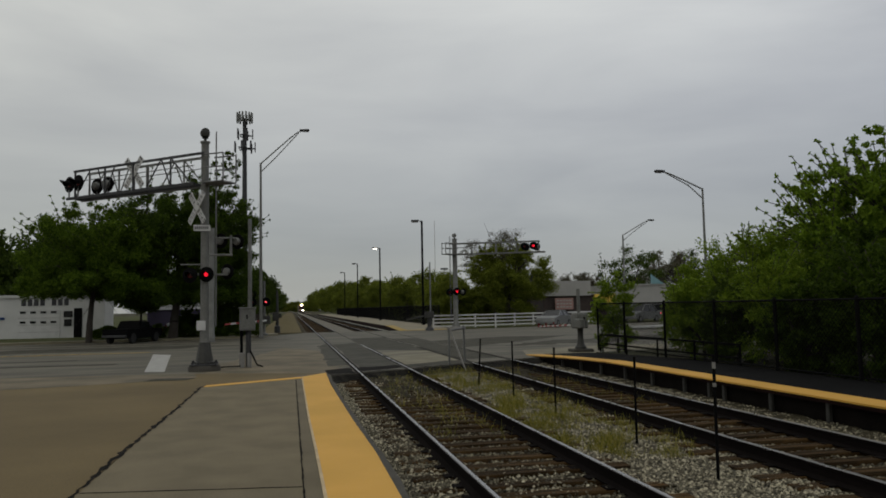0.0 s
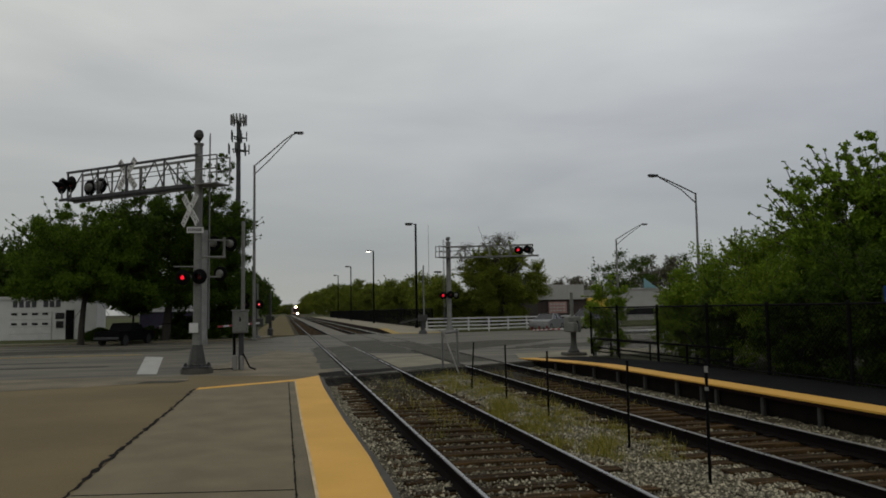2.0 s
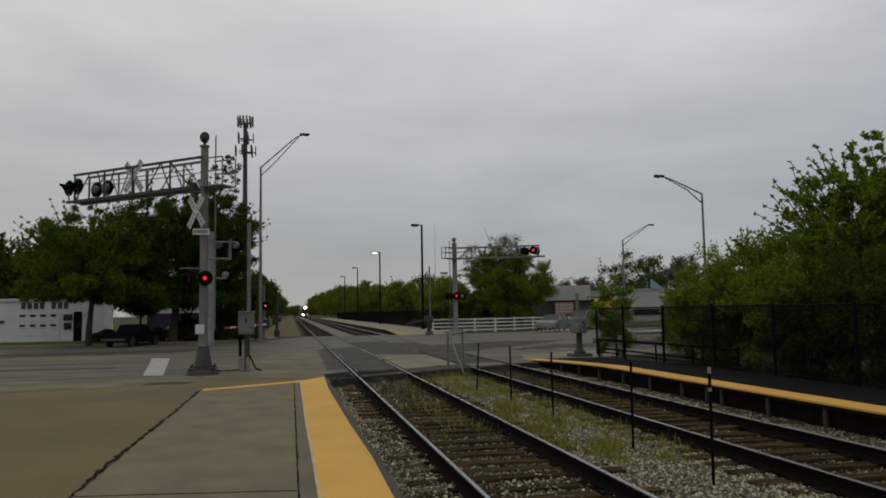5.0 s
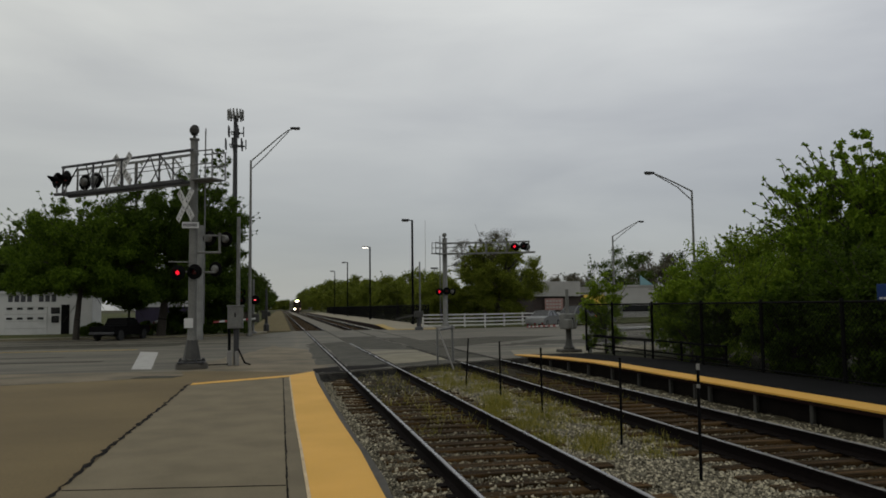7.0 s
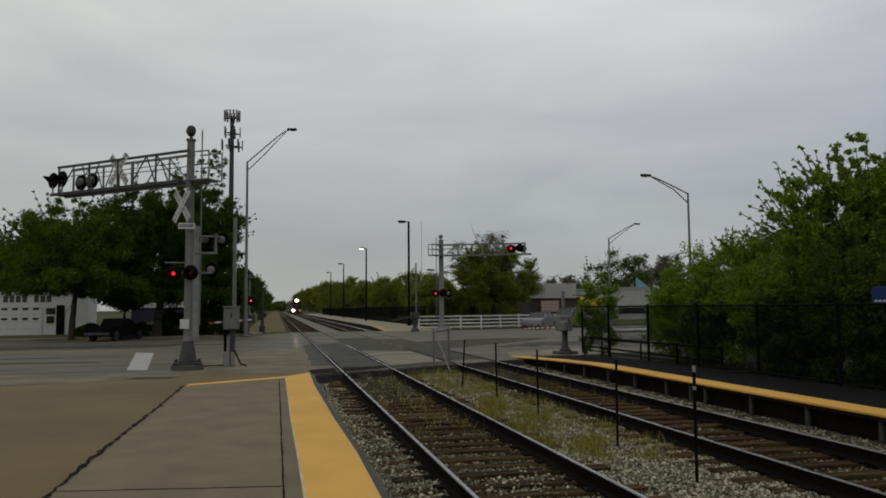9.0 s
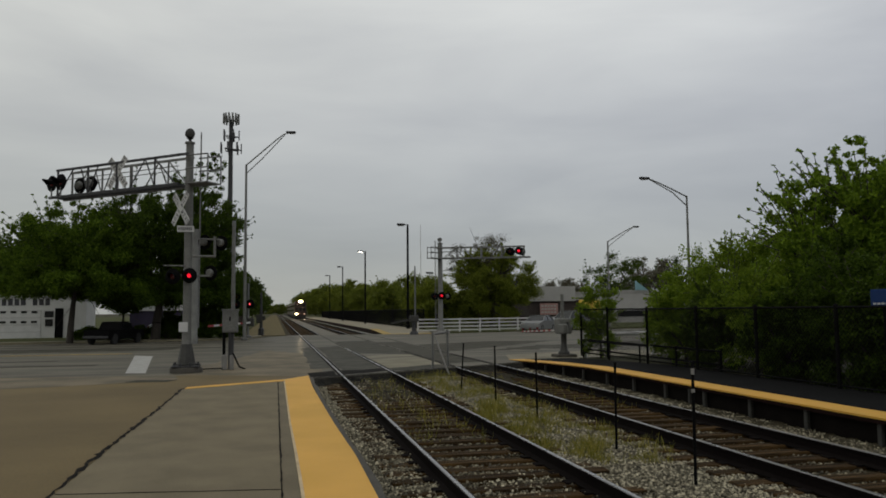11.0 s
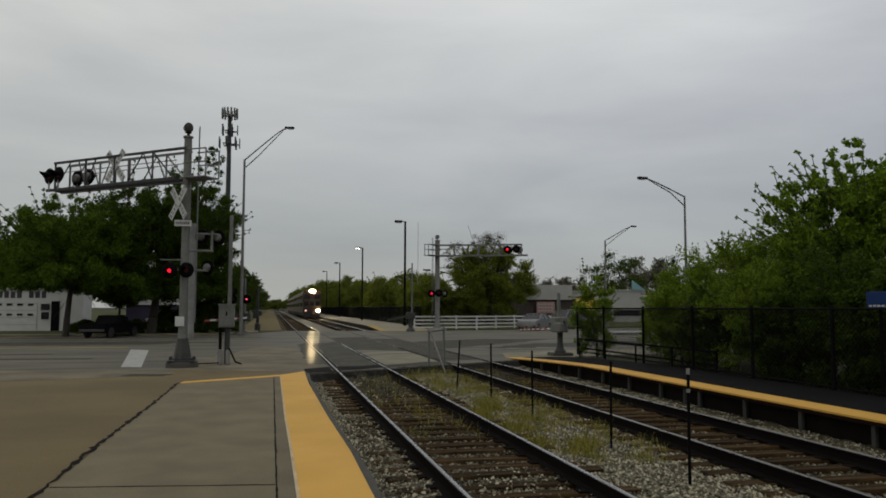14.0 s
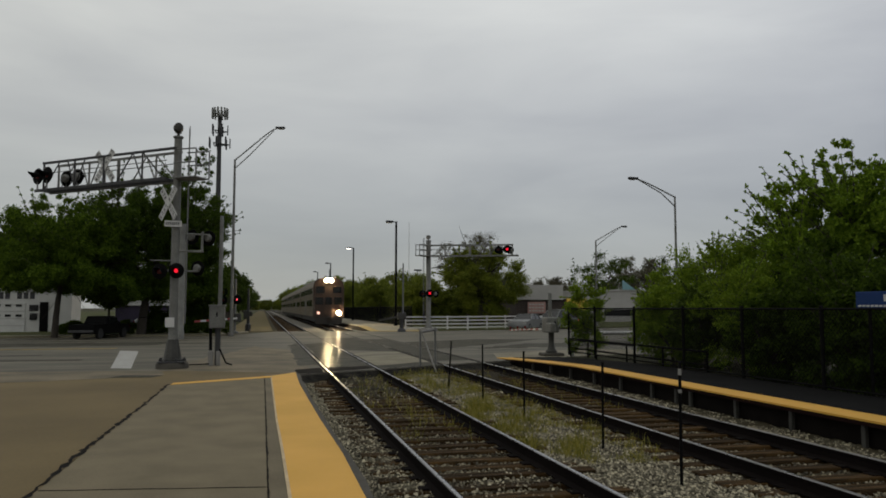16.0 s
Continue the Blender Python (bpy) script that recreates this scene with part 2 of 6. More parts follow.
M = dict(
    ground=mat("ground_earth", (0.058, 0.0493, 0.029), 0.95, scale=0.3, fine=6, col2=(0.0319, 0.0348, 0.0145), spec=0.1),
    grass=mat("verge_grass", (0.0377, 0.0493, 0.0145), 0.95, scale=0.8, fine=30, col2=(0.0754, 0.0754, 0.029), bump=0.6, bump_d=0.05, spec=0.1),
    road=mat("worn_asphalt", (0.1067, 0.09448, 0.0648), 0.85, var=0.28, scale=0.6, fine=40, film=0.03, col2=(0.05616, 0.05016, 0.0361), bump=0.3, bump_d=0.006, stretch=(0.35, 1.4, 1), rvar=0.2),
    patch=mat("fresh_asphalt", (0.06859, 0.06439, 0.04925), 0.9, var=0.35, scale=1.2, fine=40, bump=0.3, bump_d=0.006, rvar=0.1, spec=0.1, film=0.045),
    lip=mat("crumbling_asphalt", (0.0232, 0.02088, 0.01624), 0.95, var=0.5, scale=4, fine=30, col2=(0.00696, 0.00638, 0.00522), bump=1.0, bump_d=0.03, spec=0.1),
    deck_pale=mat("pale_deck_concrete", (0.232, 0.201, 0.1357), 0.85, scale=0.5, fine=20, col2=(0.1798, 0.1579, 0.1044)),
    panel=mat("crossing_concrete", (0.1732, 0.1522, 0.09422), 0.8, scale=1.0, fine=50),
    apron=mat("brown_concrete", (0.1302, 0.08903, 0.02812), 0.88, var=0.18, scale=0.22, fine=45, col2=(0.08675, 0.05901, 0.01802), bump=0.25, bump_d=0.005),
    slab=mat("platform_concrete", (0.1623, 0.1326, 0.08064), 0.9, var=0.26, scale=1.6, fine=70, col2=(0.1315, 0.1079, 0.06608), bump=0.45, bump_d=0.006, rand=0.04, spec=0.3),
    slab_edge=mat("edge_concrete", (0.1363, 0.1083, 0.0609), 0.88, scale=1.0, fine=60),
    yellow=mat("yellow_tactile_paint", (0.6082, 0.3226, 0.04437), 0.75, var=0.05, scale=0.6, fine=90, col2=(0.5089, 0.2799, 0.03393), bump=0.3, bump_d=0.004),
    yellow_dull=mat("worn_yellow_paint", (0.3596, 0.2412, 0.04698), 0.8, var=0.25, scale=3, fine=60),
    white_line=mat("white_road_paint", (0.348, 0.3422, 0.319), 0.8, var=0.2, scale=3, fine=60),
    white=mat("white_paint", (0.4896, 0.4896, 0.476), 0.6, var=0.12, scale=2, fine=30),
    black_asph=mat("dark_platform_asphalt", (0.00812, 0.00812, 0.00841), 0.95, scale=0.8, fine=80, spec=0.06),
    # black of tarred joints; also painted shade in the platform recess
    tar=mat("joint_tar_and_recess_shade", (0.00812, 0.00638, 0.00522), 0.95, fine=30, spec=0.08),
    ballast=mat("ballast_bed", (0.058, 0.04881, 0.02871), 0.95, var=0.5, scale=1.2, fine=28, col2=(0.0377, 0.03158, 0.0167), bump=1.0, bump_d=0.03, spec=0.1),
    tie=mat("weathered_tie", (0.07538, 0.04242, 0.0144), 0.92, var=0.45, scale=2.5, fine=25, col2=(0.0191, 0.01312, 0.006236), stretch=(0.6, 6, 3), bump=0.8, bump_d=0.012, rand=0.35, spec=0.1),
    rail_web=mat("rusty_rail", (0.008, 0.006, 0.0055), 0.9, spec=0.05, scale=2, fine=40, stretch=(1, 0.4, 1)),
    rail_top=mat("polished_rail_head", (0.252, 0.246, 0.248), 0.28, metal=0.9, var=0.1, scale=2, fine=40, bump=0),
    steel=mat("galvanised_steel", (0.16, 0.16, 0.156), 0.55, metal=0.5, var=0.2, scale=3, fine=25, bump=0.05),
    steel_dark=mat("weathered_steel", (0.04, 0.04, 0.0424), 0.6, metal=0.3, scale=3, fine=25, bump=0.05),
    alu=mat("aluminium_grey_paint", (0.1513, 0.1513, 0.1392), 0.6, metal=0.2, scale=2, fine=25, bump=0.05),
    black=mat("black_paint", (0.005, 0.005, 0.0052), 0.7, var=0.3, scale=4, fine=30, bump=0.05, spec=0.05),
    maroon=mat("dark_red_timber", (0.0128, 0.0048, 0.004), 0.9, spec=0.1, scale=1.5, fine=30, stretch=(1, 0.3, 2)),
    concrete=mat("grey_concrete", (0.224, 0.216, 0.2), 0.9, scale=2, fine=40),
    red_dark=mat("unlit_red_lens", (0.10, 0.006, 0.008), 0.25, var=0.1, bump=0),
    red_paint=mat("red_stripe", (0.24, 0.024, 0.024), 0.6, var=0.1, bump=0),
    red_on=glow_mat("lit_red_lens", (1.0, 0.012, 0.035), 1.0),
    red_tail=glow_mat("tail_light", (1.0, 0.08, 0.10), 2.0),
    head_on=glow_mat("lit_headlight", (1.0, 0.78, 0.42), 900.0),
    ditch_on=glow_mat("lit_ditch_light", (1.0, 0.76, 0.42), 600.0),
    ditch_dim=glow_mat("resting_ditch_light", (1.0, 0.55, 0.42), 1.2),
    lamp_on=glow_mat("lit_lamp", (1.0, 0.93, 0.78), 4.0),
    white_on=glow_mat("car_headlamp", (1.0, 0.97, 0.9), 5.0),
    bark=mat("bark", (0.044, 0.036, 0.028), 0.95, scale=6, fine=30, stretch=(3, 3, 0.6), bump=0.8, bump_d=0.03),
    leaf=leaf_mat("spring_leaves", (0.0695, 0.1234, 0.008939), (0.1969, 0.2918, 0.02383), 0.4),
    leaf_bright=leaf_mat("fresh_green_leaves", (0.08228, 0.137, 0.009699), (0.2003, 0.2738, 0.02632), 0.55),
    leaf_belt=leaf_mat("hazy_green_leaves", (0.06451, 0.08745, 0.01069), (0.1784, 0.2029, 0.0297), 0.5),
    leaf_street=leaf_mat("street_tree_leaves", (0.02611, 0.0511, 0.004616), (0.1197, 0.184, 0.0145), 0.4),
    # leaf green darkened so the colour itself carries the shade of dense foliage
    leaf_shade_toned=leaf_mat("leaves_with_baked_shade", (0.01785, 0.03272, 0.004224), (0.07139, 0.116, 0.009504), 0.45),
    old_concrete=mat("grimy_concrete", (0.0544, 0.04858, 0.03869), 0.9, scale=3, fine=30),
    base_grey=mat("weathered_grey_casting", (0.0408, 0.0396, 0.03472), 0.65, metal=0.2, scale=3, fine=25),
    brown_film=mat("brown_road_dirt", (0.1636, 0.1292, 0.07795), 0.9, var=0.3, scale=0.8, fine=30, col2=(0.08723, 0.07204, 0.04385)),
    border=mat("chalky_border", (0.522, 0.4002, 0.2436), 0.85, scale=4),
    gravel_path=mat("brown_gravel", (0.1357, 0.1047, 0.04996), 0.95, var=0.35, scale=0.4, fine=15, col2=(0.09048, 0.07638, 0.03445), spec=0.1),
    gravel_pale=mat("pale_gravel", (0.1479, 0.1324, 0.09953), 0.95, var=0.35, scale=2, fine=20),
    stone_mix=leaf_mat("mixed_ballast_stone", (0.01684, 0.01436, 0.00922), (0.5051, 0.4542, 0.3227), 0.0, 0.6),
    stone_soil=leaf_mat("soiled_ballast_stone", (0.0115, 0.00912, 0.00525), (0.276, 0.2451, 0.168), 0.0, 0.6),
    soil=mat("dark_track_soil", (0.0406, 0.03216, 0.01566), 0.95, var=0.5, scale=3, fine=35, col2=(0.01276, 0.01148, 0.005742), bump=1.0, bump_d=0.03, spec=0.1),
    # reddish cab end whose colour is darkened to hold the shadow on it
    train_front=mat("shadowed_cab_end", (0.033, 0.0168, 0.01008), 0.6, metal=0.2, scale=2),
    roof_dark=mat("sooty_train_roof", (0.04, 0.036, 0.032), 0.7, scale=1),
    leaf_dark=leaf_mat("deep_green_leaves", (0.02376, 0.0396, 0.00594), (0.066, 0.1003, 0.01188)),
    leaf_olive=leaf_mat("young_olive_leaves", (0.07207, 0.09356, 0.01109), (0.1922, 0.2183, 0.02851), 0.5),
    leaf_brown=leaf_mat("budding_twigs", (0.07425, 0.06732, 0.04455), (0.1188, 0.1089, 0.07425), 0.1),
    weed=leaf_mat("dry_weeds", (0.0759, 0.0814, 0.011), (0.3105, 0.2695, 0.055), 0.3),
    # brushed steel with the brown veil of headlight glare mixed into its colour
    stainless=mat("glare_tinted_stainless", (0.119, 0.08712, 0.04624), 0.5, metal=0.4, var=0.12, scale=1.5, fine=60, stretch=(1, 0.1, 3), bump=0.1),
    train_dark=mat("train_underframe", (0.025, 0.022, 0.02), 0.8, scale=2),
    glass=mat("dark_glass", (0.008, 0.009, 0.010), 0.12, var=0.1, bump=0, spec=0.3),
    car_silver=mat("silver_car_paint", (0.1072, 0.1101, 0.1082), 0.35, metal=0.3, var=0.05, bump=0),
    car_white=mat("white_car_paint", (0.496, 0.496, 0.496), 0.3, var=0.05, bump=0),
    car_black=mat("black_car_paint", (0.003, 0.003, 0.0033), 0.55, var=0.05, bump=0, spec=0.05),
    tyre=mat("tyre_rubber", (0.012, 0.012, 0.012), 0.85, bump=0.1),
    brick=mat("dark_storefront", (0.04, 0.028, 0.024), 0.8, scale=2),
    stucco=mat("white_plaster", (0.48, 0.48, 0.464), 0.85, var=0.1, scale=0.8, fine=20),
    stucco_grey=mat("grey_plaster", (0.32, 0.312, 0.296), 0.85, var=0.1, scale=0.8, fine=20),
    purple=mat("dark_violet_band", (0.028, 0.02, 0.048), 0.7, scale=1),
    sign_blue=mat("blue_sign_paint", (0.004, 0.026, 0.11), 0.5, var=0.08, bump=0, spec=0.2),
    sign_yellow=mat("yellow_awning", (0.496, 0.32, 0.024), 0.7, var=0.1),
    sign_red=mat("faded_red_board", (0.32, 0.184, 0.16), 0.7, var=0.2),
    teal=mat("pale_teal_board", (0.16, 0.304, 0.336), 0.6, var=0.1),
    ink=mat("dark_lettering", (0.03, 0.03, 0.035), 0.7, bump=0),
)

# ---- mesh tools ----


class Geo:
    """Vertices and faces of one part, with a material index for each face."""

    def __init__(self):
        self.v, self.f, self.mi, self.k = [], [], [], 0

    def add(self, vs, fs):
        o = len(self.v)
        self.v += [tuple(p) for p in vs]
        self.f += [tuple(i + o for i in q) for q in fs]
        self.mi += [self.k] * len(fs)
        return self

    def box(self, x0, y0, z0, x1, y1, z1, c=0.0):
        """A box; c chamfers its upright and top edges."""
        if c <= 0:
            vs = [(x, y, z) for z in (z0, z1) for y in (y0, y1) for x in (x0, x1)]
            return self.add(vs, [(0, 2, 3, 1), (4, 5, 7, 6), (0, 1, 5, 4), (2, 6, 7, 3), (0, 4, 6, 2), (1, 3, 7, 5)])

        def ring(i, z):
            return [(x0 + i, y0 + c, z), (x0 + c, y0 + i, z), (x1 - c, y0 + i, z), (x1 - i, y0 + c, z), (x1 - i, y1 - c, z), (x1 - c, y1 - i, z), (x0 + c, y1 - i, z), (x0 + i, y1 - c, z)]
        vs = ring(c * 0.5, z0) + ring(0, z0 + c) + ring(0, z1 - c) + ring(c * 0.5, z1)
        fs = [tuple(range(7, -1, -1)), tuple(range(24, 32))]
        for r in range(3):
            fs += [(r * 8 + i, r * 8 + (i + 1) % 8, r * 8 + 8 + (i + 1) % 8, r * 8 + 8 + i) for i in range(8)]
        return self.add(vs, fs)

    def tube(self, a, b, r0, r1=None, n=10, cap=True):
        a, b = Vector(a), Vector(b)
        r1 = r0 if r1 is None else r1
        q = (b - a).to_track_quat("Z", "Y")
        ring = [q @ Vector((math.cos(i * math.tau / n), math.sin(i * math.tau / n), 0)) for i in range(n)]
        vs = [a + p * r0 for p in ring] + [b + p * r1 for p in ring]
        fs = [(i, (i + 1) % n, n + (i + 1) % n, n + i) for i in range(n)]
        if cap:
            fs += [tuple(range(n - 1, -1, -1)), tuple(range(n, 2 * n))]
        return self.add(vs, fs)

    def path(self, pts, r0, r1=None, n=8):
        r1 = r0 if r1 is None else r1
        m = len(pts) - 1
        for i in range(m):
            self.tube(pts[i], pts[i + 1], r0 + (r1 - r0) * i / m, r0 + (r1 - r0) * (i + 1) / m, n)
        return self

    def beam(self, a, b, w, h=None):
        """A square bar from a to b."""
        a, b = Vector(a), Vector(b)
        h = w if h is None else h
        q = (b - a).to_track_quat("Z", "Y")
        c = [q @ Vector((x * w / 2, y * h / 2, 0)) for x, y in ((-1, -1), (1, -1), (1, 1), (-1, 1))]
        return self.add([a + p for p in c] + [b + p for p in c], [(3, 2, 1, 0), (4, 5, 6, 7), (0, 1, 5, 4), (1, 2, 6, 5), (2, 3, 7, 6), (3, 0, 4, 7)])

    def lathe(self, prof, n=16, m=None):
        """A turned form about z; prof: (radius, z) from bottom to top."""
        vs = [(r * math.cos(i * math.tau / n), r * math.sin(i * math.tau / n), z) for r, z in prof for i in range(n)]
        if m is not None:
            vs = [m @ Vector(p) for p in vs]
        fs = [(k * n + i, k * n + (i + 1) % n, (k + 1) * n + (i + 1) % n, (k + 1) * n + i) for k in range(len(prof) - 1) for i in range(n)]
        fs += [tuple(range(n - 1, -1, -1)), tuple(range((len(prof) - 1) * n, len(prof) * n))]
        return self.add(vs, fs)

    def prism(self, prof, a, b, axis="y"):
        """A closed outline, drawn out from a to b along an axis."""
        def at(p, t):
            return {"y": (p[0], t, p[1]), "x": (t, p[0], p[1]), "z": (p[0], p[1], t)}[axis]
        n = len(prof)
        return self.add([at(p, a) for p in prof] + [at(p, b) for p in prof], [(i, (i + 1) % n, n + (i + 1) % n, n + i) for i in range(n)] + [tuple(range(n - 1, -1, -1)), tuple(range(n, 2 * n))])

    def mesh(self, name, mats, smooth=False):
        me = bpy.data.meshes.new(name)
        me.from_pydata(self.v, [], self.f)
        for m in mats:
            me.materials.append(m)
        if len(mats) > 1:
            me.polygons.foreach_set("material_index", self.mi)
        bm = bmesh.new()
        bm.from_mesh(me)
        bmesh.ops.recalc_face_normals(bm, faces=bm.faces)
        bm.to_mesh(me)
        bm.free()
        if smooth:
            me.polygons.foreach_set("use_smooth", [True] * len(me.polygons))
            me.set_sharp_from_angle(angle=radians(40))
        return me


def mats_of(m):
    return [M[k] for k in (m if isinstance(m, (list, tuple)) else [m])]


def thing(name, m, label, category, group="", kind=""):
    ob = new(name)
    ob.empty_display_size = 0.2
    ob.matrix_world = m
    return tagged(ob, label, category, group, kind)


def part(name, geo, m, parent, label="", smooth=True, at=None, kind=""):
    ob = new(name, geo.mesh(name, mats_of(m), smooth))
    ob.parent = parent
    if at is not None:
        ob.matrix_basis = at
    return tagged(ob, label, kind=kind)


def solid(name, geo, m, label, category, group="", kind="", smooth=False, at=None):
    """A thing of a single mesh."""
    ob = new(name, geo.mesh(name, mats_of(m), smooth))
    if at is not None:
        ob.matrix_world = at
    return tagged(ob, label, category, group, kind)


def bulk(name, co, faces, m, smooth=False):
    """A large mesh from arrays: co (n, 3), faces (k, 3 or 4)."""
    me = bpy.data.meshes.new(name)
    co, faces = np.asarray(co, np.float32), np.asarray(faces, np.int32)
    k, s = faces.shape
    me.vertices.add(len(co))
    me.vertices.foreach_set("co", co.ravel())
    me.loops.add(k * s)
    me.loops.foreach_set("vertex_index", faces.ravel())
    me.polygons.add(k)
    me.polygons.foreach_set("loop_start", np.arange(0, k * s, s, dtype=np.int32))
    me.update(calc_edges=True)
    me.materials.append(M[m])
    if smooth:
        me.polygons.foreach_set("use_smooth", [True] * k)
    return me


def leaves(rng, blobs, count, size, shell=0.55, squash=0.8, tri=False):
    """Leaf blades scattered in a set of round clumps (x, y, z, radius), thicker towards their skin; gaps stay between."""
    blobs = np.asarray(blobs, float)
    w = np.maximum(blobs[:, 3], 0.08 * blobs[:, 3].max()) ** 1.9
    idx = rng.choice(len(blobs), count, p=w / w.sum())
    d = rng.normal(size=(count, 3))
    d /= np.linalg.norm(d, axis=1)[:, None]
    r = (shell + (1 - shell) * rng.random(count)) * (0.75 + 0.5 * rng.random(count))
    p = blobs[idx, :3] + d * (blobs[idx, 3] * r)[:, None] * np.array([1, 1, squash])
    u = rng.normal(size=(count, 3))
    u[:, 2] -= 0.35
    u /= np.linalg.norm(u, axis=1)[:, None]
    v = np.cross(u, rng.normal(size=(count, 3)))
    v /= np.linalg.norm(v, axis=1)[:, None]
    s = (size * (0.6 + 0.8 * rng.random(count)))[:, None]
    if tri:  # far leaves: one triangle each
        return np.stack([p - u * s, p + v * s * 0.8, p + u * s], 1).reshape(-1, 3), np.arange(count * 3).reshape(-1, 3)
    co = np.stack([p - u * s, p + v * s * 0.45, p + u * s, p - v * s * 0.45], 1).reshape(-1, 3)
    f = np.arange(count * 4).reshape(-1, 4)
    return co, f


def clumps(rng, x, y, z, rx, ry, rz, n, r):
    """Clump centres filling an ellipsoid, denser to its outside, so that the outline is uneven."""
    out = []
    while len(out) < n:
        d = rng.normal(size=3)
        d /= np.linalg.norm(d)
        k = rng.random() ** 0.4
        out.append((x + d[0] * rx * k, y + d[1] * ry * k, z + d[2] * rz * k, r * (0.6 + 0.8 * rng.random())))
    return out


def tree(name, seed, x, y, z0, trunk_h, trunk_r, crown, n_clump, clump_r, n_leaf, leaf_size, leaf, label, limbs=9, category="tree", shell=0.5, shoots=26, skirt=0, spire=None, tri=False, thin=0.0):
    """A tapered trunk that leans a little, limbs that fork, and a crown of many leaves."""
    rng = np.random.default_rng(seed)
    ob = thing(name, pose(x, y, z0), label, category)
    cx, cy, cz, rx, ry, rz = crown
    g = Geo()
    top = Vector((cx * 0.6, cy * 0.6, trunk_h))
    pts = [Vector((0, 0, -0.1)), Vector((trunk_r * 0.3, 0, trunk_h * 0.35)), Vector((cx * 0.3, cy * 0.3, trunk_h * 0.7)), top]
    g.path(pts, trunk_r * 1.15, trunk_r * 0.7, 10)
    bl = clumps(rng, cx, cy, cz, rx, ry, rz, n_clump, clump_r)
    if spire:  # clumps narrowing to a leader
        for _ in range(spire[0]):
            t = rng.random() ** 0.8
            a, k = rng.random() * math.tau, rng.random() ** 0.5 * (1 - t) ** 0.6 * 0.75
            bl.append((cx + spire[2] * t + math.cos(a) * rx * k, cy + math.sin(a) * ry * k, cz + (spire[1] - cz) * t, clump_r * (0.75 - 0.25 * t)))
    for _ in range(skirt):  # low hanging boughs
        a, k = rng.random() * math.tau, rng.random() ** 0.5
        bl.append((cx + math.cos(a) * rx * k, cy + math.sin(a) * ry * k, cz - rz * (0.55 + 0.4 * rng.random()), clump_r * (0.7 + 0.5 * rng.random())))
    if thin:  # the crown opens towards its top
        bl = [b for b in bl if rng.random() > thin * max(0.0, (b[2] - cz) / rz)]
        bl = [(x_, y_, z_, r_ * (1 - 0.35 * min(1.0, max(0.0, (z_ - cz) / rz)))) for x_, y_, z_, r_ in bl]
    order = sorted(bl, key=lambda b: -b[3])
    for b in order[:limbs]:
        e = Vector(b[:3])
        mid = top.lerp(e, 0.5) + Vector((rng.normal() * 0.2, rng.normal() * 0.2, rng.random() * 0.4)) * rx * 0.25
        g.path([top - Vector((0, 0, trunk_h * 0.1 * rng.random())), mid, e], trunk_r * 0.45, trunk_r * 0.1, 6)
        for _ in range(2):
            e2 = mid + Vector(rng.normal(size=3)) * rx * 0.35
            g.path([mid, e2], trunk_r * 0.2, trunk_r * 0.05, 5)
    # long shoots that break the outline
    for _ in range(shoots):
        d = rng.normal(size=3)
        d[2] = abs(d[2]) * 0.9 + 0.1
        d /= np.linalg.norm(d)
        k = 1.0 + 0.28 * rng.random()
        e = Vector((cx + d[0] * rx * k, cy + d[1] * ry * k, cz + d[2] * rz * k))
        a = Vector(min(order[:limbs], key=lambda b: (Vector(b[:3]) - e).length)[:3])
        g.path([a, e], trunk_r * 0.12, 0.01, 4)
        for j in range(6):
            p = a.lerp(e, 0.35 + 0.13 * j)
            bl.append((p.x, p.y, p.z, clump_r * (0.30 - 0.03 * j)))
    part("trunk", g, "bark", ob, smooth=True)
    co, f = leaves(rng, bl, n_leaf, leaf_size, shell, tri=tri)
    cr = new("crown", bulk("crown", co, f, leaf))
    cr.parent = ob
    return ob

# ---- the ground and what is laid on it ----
TRACK_A, TRACK_B, HALF = 2.62, 6.35, 0.753  # centre lines; half gauge to the middle of the head
RAIL_END = 640.0

g = Geo()
xs = [-3000, -60, 0.80, 0.84, 8.40, 8.44, 60, 3000]
zs = [-0.04, -0.04, -0.04, -0.33, -0.33, -0.04, -0.04, -0.04]
ys = [-3000, -40, 20, 60, 200, 700, 3000]
vs = [(x, y, z) for y in ys for x, z in zip(xs, zs)]
fs = [(j * 8 + i, j * 8 + i + 1, j * 8 + 9 + i, j * 8 + 8 + i) for j in range(len(ys) - 1) for i in range(7)]
g.add(vs, fs)
solid("ground", g, "ground", "brown bare earth and thin grass beside a railway", "ground", kind="structure")

g = Geo()
near = [(-300, 23.0), (-8, 23.0), (-2, 22.2), (0.9, 20.9), (8.1, 25.0), (12, 26.6), (40, 33), (300, 90)]
far = [(300, 150), (40, 68.5), (20, 61.5), (12, 58.8), (8.2, 60.0), (1.0, 60.0), (-2.4, 51.7), (-16.8, 49.6), (-300, 46)]
g.prism(near + far, -0.36, -0.012, "z")
solid("road", g, "road", "worn grey asphalt road crossing the tracks", "road", kind="structure")


def sheet(name, pts, z, m, label, category, h=0.004, kind="structure"):
    """A thin flat layer lying on a surface at height z."""
    return solid(name, Geo().prism(pts, z, z + h, "z"), m, label, category, kind=kind)


# darker and lighter repairs in the crossing surface, with broken edges
ROAD_Z = -0.012


